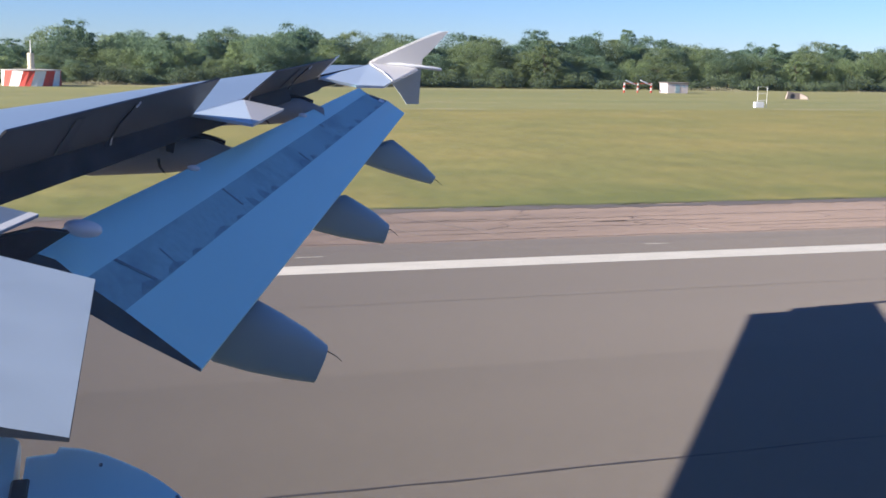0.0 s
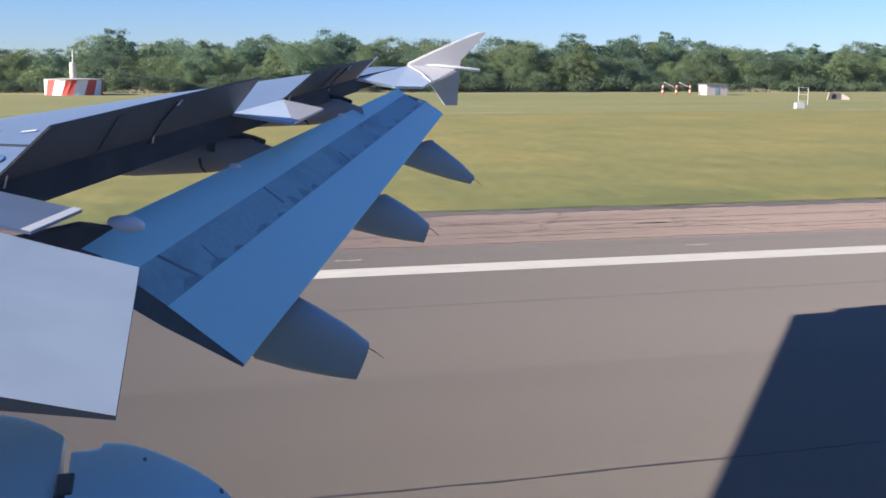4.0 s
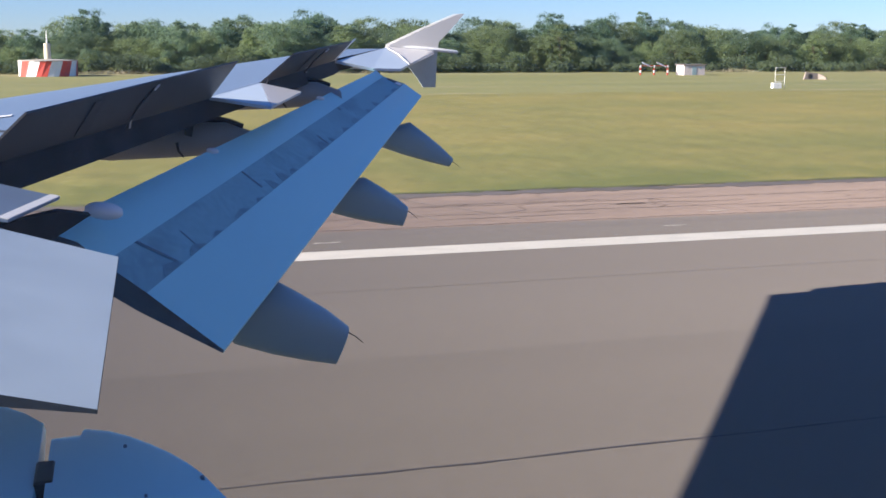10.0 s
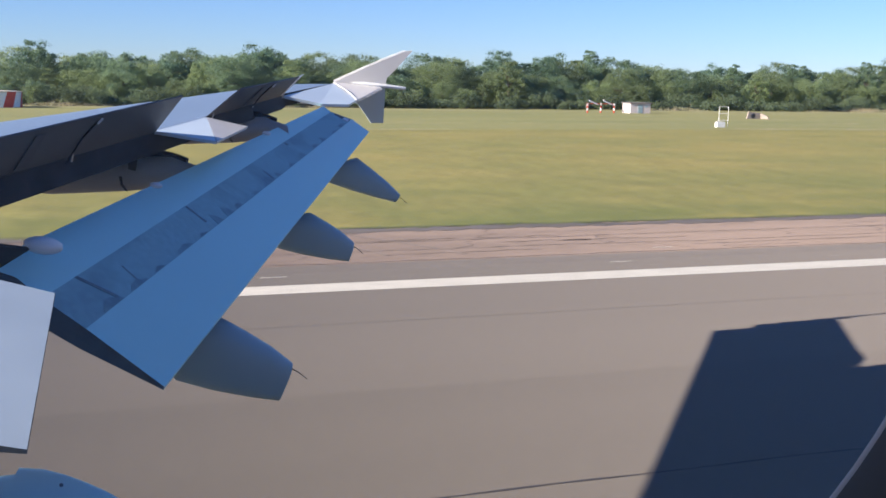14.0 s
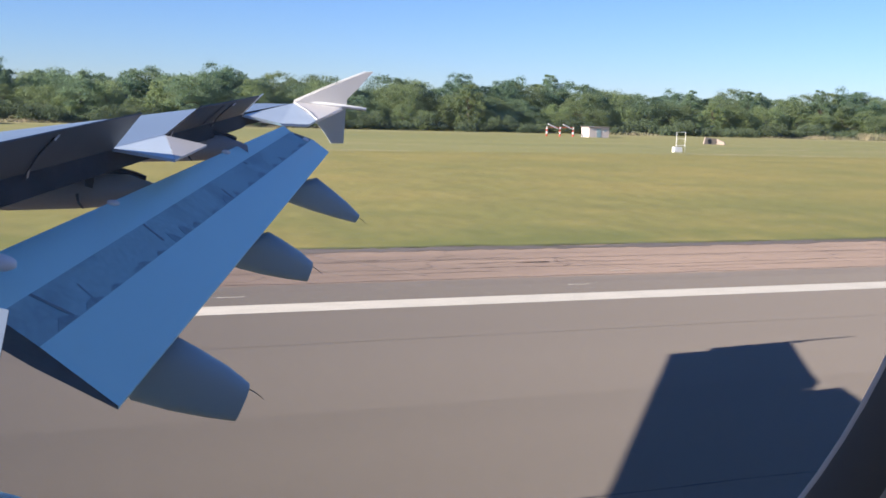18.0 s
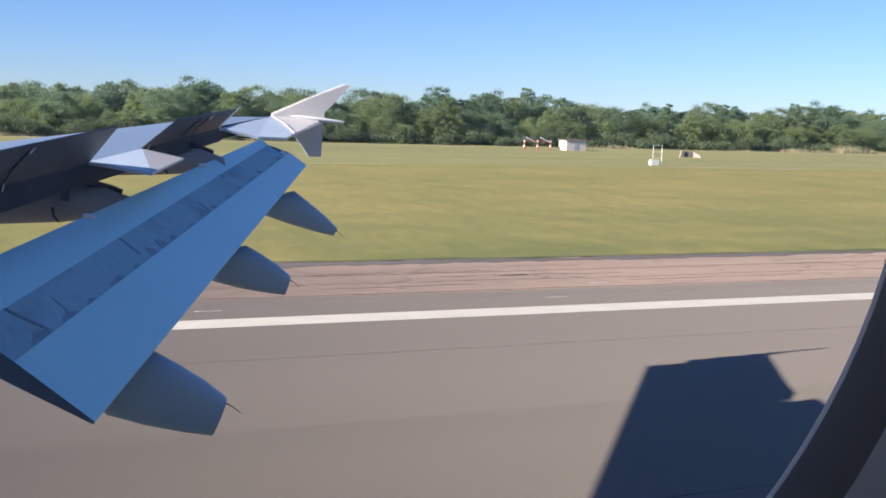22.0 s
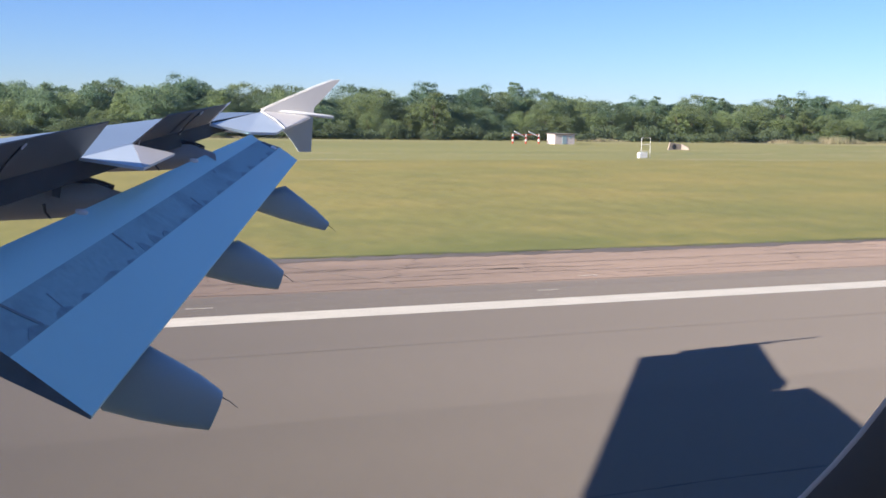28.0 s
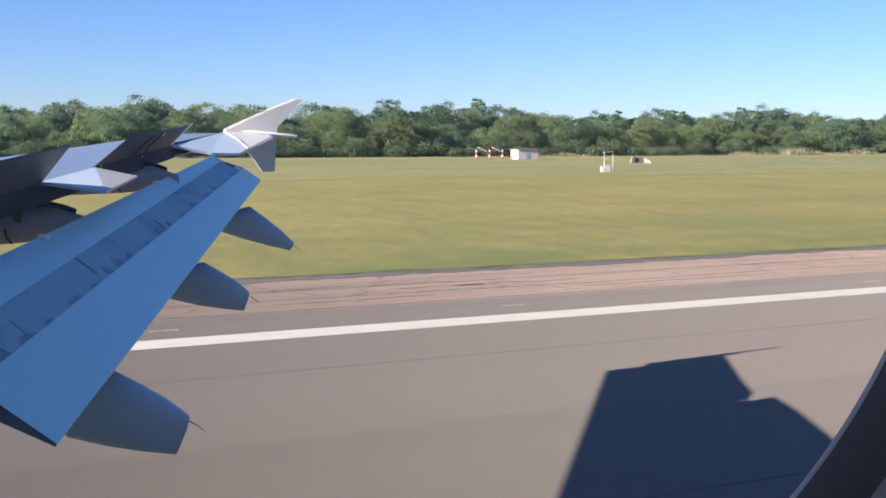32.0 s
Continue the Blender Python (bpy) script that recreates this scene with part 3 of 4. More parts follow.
def on_flap(k, q, lift=0.0022):
    """A point on the stained strip: k along the span, q from its front edge to its rear edge."""
    p4, p5 = Vector((-0.047 + 3.097 * k, 6.5 + 7.5 * k, 3.352 + 0.583 * k)), Vector((0.13 + 3.17 * k, 6.5 + 7.5 * k, 3.208 + 0.644 * k))
    nrm = (p5 - p4).cross(SPAN).normalized()
    return p4.lerp(p5, q) + (nrm if nrm.z > 0 else -nrm) * lift


for k, q0, k1, q1, w in ((0.045, 0.0, 0.055, 0.9, 0.004), (0.098, 0.37, 0.093, 0.92, 0.0016), (0.268, 0.02, 0.2605, 0.74, 0.004), (0.491, 0.45, 0.481, 0.96, 0.005), (0.655, 0.0, 0.652, 0.2, 0.006)):
    plate("joint_seam", [on_flap(k, q0), on_flap(k + w, q0), on_flap(k1 + w, q1), on_flap(k1, q1)], 0.001, M_FLAP_SEAM, flap, "dark joint across the stained strip", up=(1, 0, 1))
stain = random.Random(5)
for k0, q0, wide in ((0.03, 0.75, 0.03), (0.075, 0.8, 0.03), (0.12, 0.85, 0.02), (0.17, 0.8, 0.035), (0.225, 0.86, 0.02), (0.275, 0.55, 0.016), (0.305, 0.62, 0.02), (0.335, 0.7, 0.02), (0.40, 0.84, 0.02), (0.455, 0.6, 0.03), (0.50, 0.72, 0.015), (0.56, 0.8, 0.03), (0.62, 0.66, 0.03), (0.70, 0.8, 0.03), (0.76, 0.7, 0.025), (0.83, 0.8, 0.04), (0.90, 0.72, 0.04)):
    plate("stain", [on_flap(k0, 0.99, 0.0025), on_flap(k0 + wide, 0.99, 0.0025)] + [on_flap(k0 + wide * u / 5, 0.99 - (0.99 - q0) * math.sin(math.pi * (u + 0.3) / 5.6) * stain.uniform(0.55, 1.0), 0.0025) for u in (5, 4, 3, 2, 1, 0)], 0.0015, M_FLAP_STAIN, flap, "dark grease stain", up=(1, 0, 1))
plate("end_fitting", [on_flap(0.985, 0.2), on_flap(0.999, 0.2), on_flap(0.995, 0.95), on_flap(0.965, 0.95)], 0.006, M_FLAP_END, flap, "dark fitting at the flap's outer end", up=(1, 0, 1))
plate("end_cap", [on_flap(0.965, 0.7, 0.012), on_flap(0.985, 0.7, 0.012), on_flap(0.98, 0.95, 0.012), on_flap(0.96, 0.95, 0.012)], 0.006, M_WHITE, flap, "small white cap at the flap's outer end", up=(1, 0, 1))

# wing tip fence
FENCE = ((3.80, 4.25), (3.82, 4.278), (4.236, 4.468), (4.565, 4.610), (4.86, 4.727), (4.965, 4.737), (4.74, 4.49), (4.63, 4.38), (4.585, 4.345), (4.575, 4.30), (4.574, 4.20), (4.09, 4.22))
fence = loft("wing_fence", [[Vector((x + 0.01 * abs(k - 1), 16.965 + 0.02 * k, z - 0.006 * abs(k - 1))) for x, z in FENCE] for k in (0, 0.4, 1.6, 2)],
             M_TIP, plane, "pale upright wing tip fence", smooth=True, sharp=30)
tube("leading_edge", [(x - 0.004, 16.985, z + 0.004) for x, z in FENCE[1:5]], 0.009, 0.005, M_WHITE, fence, 6, "white leading edge")
loft("lower_fin", [[Vector((x, 16.975 + 0.02 * k + 0.30 * max(0.0, 4.19 - z), z)) for x, z in ((4.10, 4.02), (4.14, 4.06), (4.575, 4.20), (4.592, 3.685), (4.41, 3.684), (4.30, 3.83), (4.20, 3.945))] for k in (0, 1.6)], M_INFLAP, fence, "grey lower fin of the fence", smooth=False)
tube("tip_pod", [(3.98, 17.005, 4.262), (4.25, 16.965, 4.246), (4.6, 16.95, 4.217), (4.80, 16.96, 4.198), (4.872, 16.97, 4.188)], 0.030, 0.022, M_WHITE, fence, 8)
tip = loft("wing_tip", [[Vector(p) for p in ring] for ring in (
    ((2.66, 16.5, 4.0), (3.1, 16.5, 4.05), (3.62, 16.4, 4.2), (4.0, 16.4, 4.1), (3.4, 16.5, 3.96)),
    ((3.1, 16.99, 4.0), (3.35, 16.99, 4.06), (4.0, 16.99, 4.24), (4.55, 16.99, 4.19), (4.05, 16.99, 4.03)))], M_WHITE, plane, "white wing tip below the fence")

# engine cowling, blue, below the wing: a front piece and a rounded tail piece with a gap between them
def cowl_piece(name, outline, cx, cy, levels, label):
    rings = []
    for z, k in levels:
        rings.append([Vector((cx + (x - cx) * k, cy + (y - cy) * k, z)) for x, y in outline])
    return loft(name, rings, M_BLUE, plane, label, sharp=22)


TAIL = [(-0.30, 6.41), (-0.17, 6.425), (-0.165, 6.505), (-0.06, 6.45), (0.03, 6.35), (0.11, 6.23), (0.186, 6.1), (0.25, 5.96), (0.30, 5.82), (0.38, 5.5), (0.43, 5.1), (0.42, 4.6), (0.3, 4.2), (-0.30, 4.0)]
FRONT = [(-0.335, 6.63), (-0.43, 6.81), (-0.53, 6.94), (-0.76, 7.14), (-1.3, 7.35), (-2.4, 7.35), (-2.4, 3.6), (-0.335, 3.9)]
cowl_piece("engine_cowling", TAIL, -0.3, 5.2, ((1.2, 0.55), (1.9, 0.9), (2.45, 0.985), (2.57, 1.0), (2.605, 0.992), (2.615, 0.94), (2.618, 0.6)), "blue painted engine cowling with a rounded tail")
cowl_piece("reverser_door", FRONT, -1.2, 5.4, ((1.5, 0.7), (2.3, 0.97), (2.57, 1.0), (2.605, 0.992), (2.615, 0.94), (2.618, 0.6)), "blue painted door of the engine cowling")
for lx, ly in ((0.005, 6.19), (0.29, 5.75), (0.07, 5.62)):
    box("latch", lx - 0.008, ly - 0.02, 2.60, lx + 0.008, ly + 0.02, 2.6195, M_FLAP_SEAM, plane, "small dark latch on the cowling", 0.004)
box("door_hinge", -0.345, 5.85, 2.5, -0.27, 6.09, 2.625, M_DARK, plane, "dark hinge block", 0.01)

# main landing gear under the wing root
gear = tube("gear_leg", [(-1.6, 3.6, 3.2), (-1.6, 3.7, 1.8), (-1.6, 3.75, 0.58)], 0.12, 0.08, M_METAL, plane, 10, "metal main gear leg")
for wy in (3.45, 4.05):
    tyre = loft("tyre", [[Vector((-1.6 + r * math.cos(a), wy + o, 0.58 + r * math.sin(a))) for a in (math.tau * k / 28 for k in range(28))]
                         for o, r in ((-0.2, 0.4), (-0.17, 0.53), (-0.1, 0.58), (0.1, 0.58), (0.17, 0.53), (0.2, 0.4))], M_DARK, gear, "black rubber tyre")

# ---- fuselage with the cabin window ----
WX, WZ, WA, WB, WR = 0.006, 4.40, 0.2175, 0.2360, 0.1510


def oval(s, y, cx=WX, n=96):
    """Window outline: upright, with straight sides and well rounded corners."""
    out = []
    for k in range(n):
        a = math.tau * (k + 0.5) / n
        c, d = math.cos(a), math.sin(a)
        e = WA * (s - 1)
        out.append(Vector((cx + math.copysign(WA - WR, c) + (WR + e) * c, y, WZ + math.copysign(WB - WR, d) + (WR + e) * d)))
    return out


def ring_strip(name, rings, material, parent, label=""):
    n = len(rings[0])
    verts = [v for r in rings for v in r]
    faces = [(i * n + k, i * n + (k + 1) % n, (i + 1) * n + (k + 1) % n, (i + 1) * n + k) for i in range(len(rings) - 1) for k in range(n)]
    return mesh_ob(name, verts, faces, material, parent, label, smooth=True)


def square(y, x0, x1, z0, z1, n=96):
    out = []
    for k in range(n):
        a = math.tau * (k + 0.5) / n
        c, d = math.cos(a), math.sin(a)
        q = 1 / max(abs(c), abs(d))
        c, d = c * q, d * q
        out.append(Vector((x0 + (x1 - x0) * (c + 1) / 2, y, z0 + (z1 - z0) * (d + 1) / 2)))
    return out


def cabin_window(cx):
    """One bay of the cabin side with its window: outer skin, seal, surround, rim, and lining."""
    x0, x1 = cx - 0.31, cx + 0.31
    ring_strip("fuselage_skin", [oval(1.28, 1.735, cx), square(1.735, x0, x1, 3.97, 4.77)], M_SKIN, plane, "white fuselage side round the window")
    ring_strip("window_seal", [oval(1.28, 1.735, cx), oval(1.01, 1.704, cx), oval(0.994, 1.7011, cx), oval(0.994, 1.7, cx), oval(0.9945, 1.6995, cx)], M_RIM, plane, "thin grey seal round the window pane")
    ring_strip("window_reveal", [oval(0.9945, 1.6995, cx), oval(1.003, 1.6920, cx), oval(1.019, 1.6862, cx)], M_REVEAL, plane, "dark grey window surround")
    ring_strip("window_lip", [oval(1.019, 1.6862, cx), oval(1.024, 1.6848, cx), oval(1.045, 1.6805, cx)], M_LIP, plane, "beige rim of the window surround")
    ring_strip("cabin_lining", [oval(1.045, 1.6805, cx), square(1.68, x0, x1, 3.97, 4.77)], M_LINING, plane, "pale blue-grey cabin side lining")


for k in range(-6, 7):
    cabin_window(WX + 0.62 * k)
pane = mesh_ob("window_pane", oval(1.008, 1.7035), [tuple(range(96))], M_PANE, plane, "slightly hazy clear window pane")
pane.visible_shadow = False
X0, X1 = WX - 0.62 * 6 - 0.31, WX + 0.62 * 6 + 0.31
fv, ff = [], []
ang = [math.asin(0.4 / 1.78)] + [radians(a) for a in range(20, 342, 8)] + [math.tau - math.asin(0.4 / 1.78)]
stations = [-14] + [WX + 0.62 * k + d for k in range(-6, 7) for d in (-0.25, 0.25)] + [16]
for x in stations:
    for a in ang:
        fv.append((x, 1.78 * math.cos(a), 4.37 + 1.78 * math.sin(a)))
n = len(ang)
port = min(range(n - 1), key=lambda k: abs(ang[k] - radians(172)))
for i in range(len(stations) - 1):
    for k in range(n - 1):
        if k in (port, port + 1) and i % 2 == 1:
            continue  # an unseen port opening, enlarged to let daylight onto the lining
        ff.append((i * n + k, i * n + k + 1, (i + 1) * n + k + 1, (i + 1) * n + k))
mesh_ob("fuselage_shell", fv, ff, M_SKIN, plane, "white fuselage tube")
# Unseen walls added at both tube ends to block stray daylight.
for bx in (-14, 16):
    mesh_ob("bulkhead", [(bx, 1.78 * math.cos(a), 4.37 + 1.78 * math.sin(a)) for a in (math.tau * k / 32 for k in range(32))], [tuple(range(32))], M_LINING, plane, "plain added wall closing the cabin tube")
for b0, b1 in ((-14, X0), (X1, 16)):
    mesh_ob("fuselage_panel", [(b0, 1.735, 3.97), (b1, 1.735, 3.97), (b1, 1.735, 4.77), (b0, 1.735, 4.77)], [(0, 1, 2, 3)], M_SKIN, plane)



# ---- trees ----
def leaf_cloud(rng, lobes, count, size):
    verts, faces = [], []
    for _ in range(count):
        c, r = lobes[rng.randrange(len(lobes))]
        d = Vector((rng.gauss(0, 1), rng.gauss(0, 1), rng.gauss(0, 1))).normalized()
        if d.z < -0.6:
            d.z *= -0.5
        q = Vector(c) + Vector((d.x * r[0], d.y * r[1], d.z * r[2])) * rng.uniform(0.35, 1.2)
        q.z = max(q.z, 0.05)
        s = size * rng.uniform(0.6, 1.5)
        u = (d * 0.35 + Vector((rng.gauss(0, 1), rng.gauss(0, 1), rng.gauss(0, 1)))).normalized()
        v = u.orthogonal().normalized()
        w = u.cross(v)
        a = rng.uniform(0, math.tau)
        i = len(verts)
        verts += [q + (v * math.cos(a + b) + w * math.sin(a + b)) * s * k for b, k in ((0, 1.2), (2.2, 0.85), (4.0, 0.9))]
        faces.append((i, i + 1, i + 2))
    return verts, faces


def make_tree(seed, h, spread, material, kind):
    """kind: 'broad' rounds over in one dome, 'open' shows sky between its tufts, 'round' stands taller than the rest."""
    rng = random.Random(seed)
    t = tagged(new("tree"), {"broad": "broad leafy green tree at the field's edge", "open": "thin-crowned green tree with tufted twigs", "round": "tall round-crowned green tree"}[kind], "tree", group="trees along the airfield")
    trunk = [(0, 0, -0.1), (rng.uniform(-.1, .1), 0, h * 0.2), (rng.uniform(-.3, .3), rng.uniform(-.3, .3), h * 0.45), (rng.uniform(-.5, .5), rng.uniform(-.5, .5), h * 0.7)]
    tube("trunk", trunk, 0.16 + h * 0.012, 0.05, M_BARK, t, 7)
    lobes = []
    count, low, small = {"broad": (64, 0.0, 0.20), "open": (60, 0.12, 0.17), "round": (70, 0.06, 0.19)}[kind]
    for k in range(count):
        q = (k + 0.5) / count
        rise = low + (1 - low) * q
        a = k * 2.4 + rng.uniform(-0.5, 0.5)
        wide = math.sqrt(max(0.05, 1 - (max(0, rise - (0.35 if kind != "open" else 0.2)) / 0.8) ** 2))
        d = spread * wide * rng.uniform(0.35, 0.92)
        r = spread * rng.uniform(0.55, 1.35) * small
        z = min(h * (0.05 + 0.88 * rise) * rng.uniform(0.9, 1.08), h - 0.5 * r)
        lobes.append(((d * math.cos(a), d * math.sin(a), z), (r * 1.2, r * 1.2, r * 0.9)))
        if k % (count // 5) == count // 8:
            tube("limb", [trunk[2], (d * math.cos(a) * 0.8, d * math.sin(a) * 0.8, max(z * 0.95, h * 0.3))], 0.09, 0.03, M_BARK, t, 5)
    v, f = leaf_cloud(rng, lobes, {"broad": 15000, "open": 9000, "round": 15000}[kind], 0.105)
    mesh_ob("crown", v, f, material, t)
    return t


def make_bush(seed, h, spread):
    rng = random.Random(seed)
    lobes = [((rng.uniform(-.6, .6) * spread, rng.uniform(-.6, .6) * spread, h * rng.uniform(0.25, 0.6)), (spread * .5, spread * .5, h * .4)) for _ in range(5)]
    v, f = leaf_cloud(rng, lobes, 3000, 0.095)
    return tagged(mesh_ob("bush", v, f, M_BUSH), "low dull green bush before the trees", "bush", group="bushes along the airfield")


rng = random.Random(7)
KINDS = (("broad", 7.8, 4.6), ("broad", 8.4, 5.2), ("broad", 7.0, 5.0), ("round", 9.2, 4.2), ("broad", 7.4, 5.6), ("open", 7.6, 3.8), ("round", 8.4, 3.6), ("open", 8.8, 3.2), ("broad", 6.4, 4.4))
protos = [make_tree(11 + k, h, w, (M_LEAF, M_LEAF_WARM, M_LEAF_DEEP)[(0, 1, 0, 2, 1, 1, 2, 0, 1)[k]], kind) for k, (kind, h, w) in enumerate(KINDS)]
bushes = [make_bush(31 + k, h, s) for k, (h, s) in enumerate(((2.4, 2.2), (3.2, 2.6), (1.7, 2.4)))]
spots = []
x = -45.0
while x < 232:
    x += rng.uniform(3.2, 5.4)
    swell = 1.0 + 0.16 * noise.noise(Vector((x * 0.045, 2.2, 0))) + 0.09 * noise.noise(Vector((x * 0.13, 7.7, 0)))
    swell *= 0.93 * (0.72 + 0.28 * min(1.0, max(0.0, (x + 12) / 16)))
    for row, yy in enumerate((171.5, 176.5, 183.5, 192)):
        if row == 0 and noise.noise(Vector((x * 0.05, 0.4, 0))) > 0.22:
            continue
        spots.append((x + rng.uniform(-2.4, 2.4), yy + rng.uniform(-2, 2), swell * rng.uniform(0.86, 1.1) * (0.56, 0.84, 1.0, 1.1)[row], row))
rng.shuffle(spots)
used = set()
for tx, ty, s, row in spots[:290]:
    k = rng.choice((0, 1, 2, 4, 8, 8, 5)) if row < 2 else rng.choice((0, 0, 1, 1, 2, 3, 4, 4, 5, 6, 6, 7))
    m = pose(tx, ty, -0.05, 0, 0, rng.uniform(0, 360))
    if k not in used:
        protos[k].matrix_world = m
        used.add(k)
        continue
    o = copy_thing(protos[k], m)
    o.scale = (s * rng.uniform(0.9, 1.15), s * rng.uniform(0.9, 1.15), s)
usedb = set()
x = -70.0
while x < 240:
    x += rng.uniform(2.2, 5.5)
    k = rng.randrange(len(bushes))
    m = pose(x, 168.3 + rng.uniform(-1.5, 1.8), -0.3, 0, 0, rng.uniform(0, 360))
    if k not in usedb:
        bushes[k].matrix_world = m
        usedb.add(k)
    else:
        copy_thing(bushes[k], m)

# far woods and reeds, uncountable
v, f = [], []
for i in range(2600):
    fx, fy = rng.uniform(-500, 1500), rng.uniform(210, 900)
    vv, fc = leaf_cloud(rng, [((fx, fy, 3.0), (5, 5, 3.6))], 26, 0.8)
    o = len(v)
    v += vv
    f += [tuple(a + o for a in q) for q in fc]
tagged(mesh_ob("far_woods", v, f, M_FARWOOD), "distant green woods behind the tree line", "woods", kind="stuff")
v, f = [], []
for i in range(90000):
    px, py = rng.uniform(-70, 300), rng.gauss(167.6, 1.4)
    thick = noise.noise(Vector((px * 0.022, 3.1, 0))) + 0.35 * noise.noise(Vector((px * 0.12, 5.5, 0)))
    if thick + rng.uniform(-.08, .08) < -0.03:
        continue
    hgt = rng.uniform(0.5, 1.0) * (0.3 + 2.8 * max(0, thick + 0.05)) * rng.uniform(0.5, 1.0)
    a = rng.uniform(0, math.pi)
    w = rng.uniform(0.03, 0.08)
    o = len(v)
    v += [(px - w * math.cos(a), py - w * math.sin(a), -0.05), (px + w * math.cos(a), py + w * math.sin(a), -0.05), (px + rng.uniform(-.3, .3), py, hgt)]
    f.append((o, o + 1, o + 2))
tagged(mesh_ob("dry_reeds", v, f, M_DRY), "dry tan reeds and weeds along the trees", "reeds", kind="stuff")


# ---- small things on the ground ----
def field_x(py):
    return (-0.25 * py, 1.25 * py)




def rough_grass():
    """Standing grass between the shoulder and the mown strip: an uneven tussocky surface."""
    rows, cols = 150, 360
    v, f = [], []
    for j in range(rows + 1):
        q = j / rows
        x0, x1 = field_x(32.6 + 64.6 * q ** 1.25)
        for i in range(cols + 1):
            px = x0 + (x1 - x0) * i / cols
            front = 32.5 + 0.3 * noise.noise(Vector((px * 0.2, 3.3, 0))) + 0.2 * noise.noise(Vector((px * 0.8, 6.1, 0)))
            py = front + (97.2 - front) * q ** 1.25
            ease = min(1.0, 0.08 + (py - front) / 2.5, (97.2 - py) / 4.0)
            tuft = 0.5 + 0.5 * noise.noise(Vector((px * 0.55, py * 0.42, 1.7)))
            swell = 0.5 + 0.5 * noise.noise(Vector((px * 0.13, py * 0.11, 5.2)))
            fine = noise.noise(Vector((px * 1.6, py * 1.2, 8.8)))
            v.append((px, py, -0.028 + ease * (0.06 * tuft + 0.09 * swell + 0.025 * fine)))
    n = cols + 1
    for j in range(rows):
        for i in range(cols):
            f.append((j * n + i, j * n + i + 1, (j + 1) * n + i + 1, (j + 1) * n + i))
    return tagged(mesh_ob("ground", v, f, M_GRASS, smooth=True), "uneven golden green standing grass beside the runway", "grass", kind="structure")


rough_grass()
v, f = [], []
for i in range(1500):
    py = rng.gauss(95.0, 2.6) if rng.random() < 0.6 else rng.choice((112.0, 127.0, 141.0)) + rng.gauss(0, 1.5)
    px = rng.uniform(*field_x(py))
    if noise.noise(Vector((px * 0.03, py * 0.4, 9.5))) < 0.27:
        continue
    lx, ly, tilt = rng.uniform(0.4, 2.6), rng.uniform(0.08, 0.4), rng.uniform(-0.06, 0.06)
    o = len(v)
    v += [(px - lx, py - lx * tilt, -0.013), (px, py - ly, -0.013), (px + lx, py + lx * tilt, -0.013), (px, py + ly, 0.012)]
    f += [(o, o + 1, o + 3), (o + 1, o + 2, o + 3)]
tagged(mesh_ob("cut_hay", v, f, M_HAY), "pale cut hay lying in thin broken lines", "hay", kind="stuff")


def crack(name, pts, width, material, z, label):
    """A thin wandering strip laid on the pavement."""
    v, f = [], []
    for i, (px, py) in enumerate(pts):
        qx, qy = pts[min(i + 1, len(pts) - 1)]
        ox, oy = pts[max(i - 1, 0)]
        d = Vector((qx - ox, qy - oy, 0)).normalized()
        w = width * rng.uniform(0.5, 1.3)
        v += [(px - d.y * w, py + d.x * w, z), (px + d.y * w, py - d.x * w, z)]
        if i:
            o = 2 * i
            f.append((o - 2, o - 1, o + 1, o))
    return tagged(mesh_ob(name, v, f, material), label, "crack", kind="structure")


seam = [(x0 * 0.5, 11.95 + 0.05 * noise.noise(Vector((x0 * 0.21, 0, 0))) + 0.02 * noise.noise(Vector((x0 * 0.9, 4, 0)))) for x0 in range(-40, 90)]
seam2 = [(x0 * 0.5, 20.3 + 0.05 * noise.noise(Vector((x0 * 0.1, 8, 0))) + 0.03 * noise.noise(Vector((x0 * 0.6, 3, 0)))) for x0 in range(-50, 160)]
crack("trim", seam2, 0.013, M_SEAM2, 0.004, "faint dark seam along the runway")
crack("trim", seam, 0.022, M_CRACK, 0.004, "dark tar seam along the runway")
rim = [(x0 * 0.4, 32.2 + 0.24 * noise.noise(Vector((x0 * 0.12, 1.5, 0))) + 0.10 * noise.noise(Vector((x0 * 0.5, 6.5, 0)))) for x0 in range(-40, 180)]
crack("trim", rim, 0.42, M_SOIL, -0.004, "dark soil rim between shoulder and grass")
fringe = [(x0 * 0.3, 32.72 + 0.16 * noise.noise(Vector((x0 * 0.11, 2.5, 0))) + 0.10 * noise.noise(Vector((x0 * 0.4, 9.5, 0)))) for x0 in range(-60, 240)]
crack("trim", fringe, 0.16, M_BLADE, -0.002, "ragged green grass fringe along the shoulder")
for k in range(22):
    x0, run = -6 + k * 2.6 + rng.uniform(-1.2, 1.2), rng.uniform(0.3, 1.1)
    crack("trim", [(x0 + run * u / 6, 32.45 + 0.12 * noise.noise(Vector((u * 0.7, k * 2.3, 5)))) for u in range(7)], rng.uniform(0.03, 0.09), M_BLADE, -0.0015, "small grass clump at the shoulder's edge")
for yy, wd, wob in ((26.75, 0.04, 0.12), (28.3, 0.022, 0.35), (29.9, 0.026, 0.35)):
    pts = [(x0 * 0.3, yy + wob * noise.noise(Vector((x0 * 0.03, yy, 0))) + 0.12 * noise.noise(Vector((x0 * 0.17, yy, 2))) + 0.05 * noise.noise(Vector((x0 * 0.6, yy, 5)))) for x0 in range(-50, 220)]
    crack("trim", pts, wd, M_CRACK2, -0.004, "long dark crack along the shoulder")
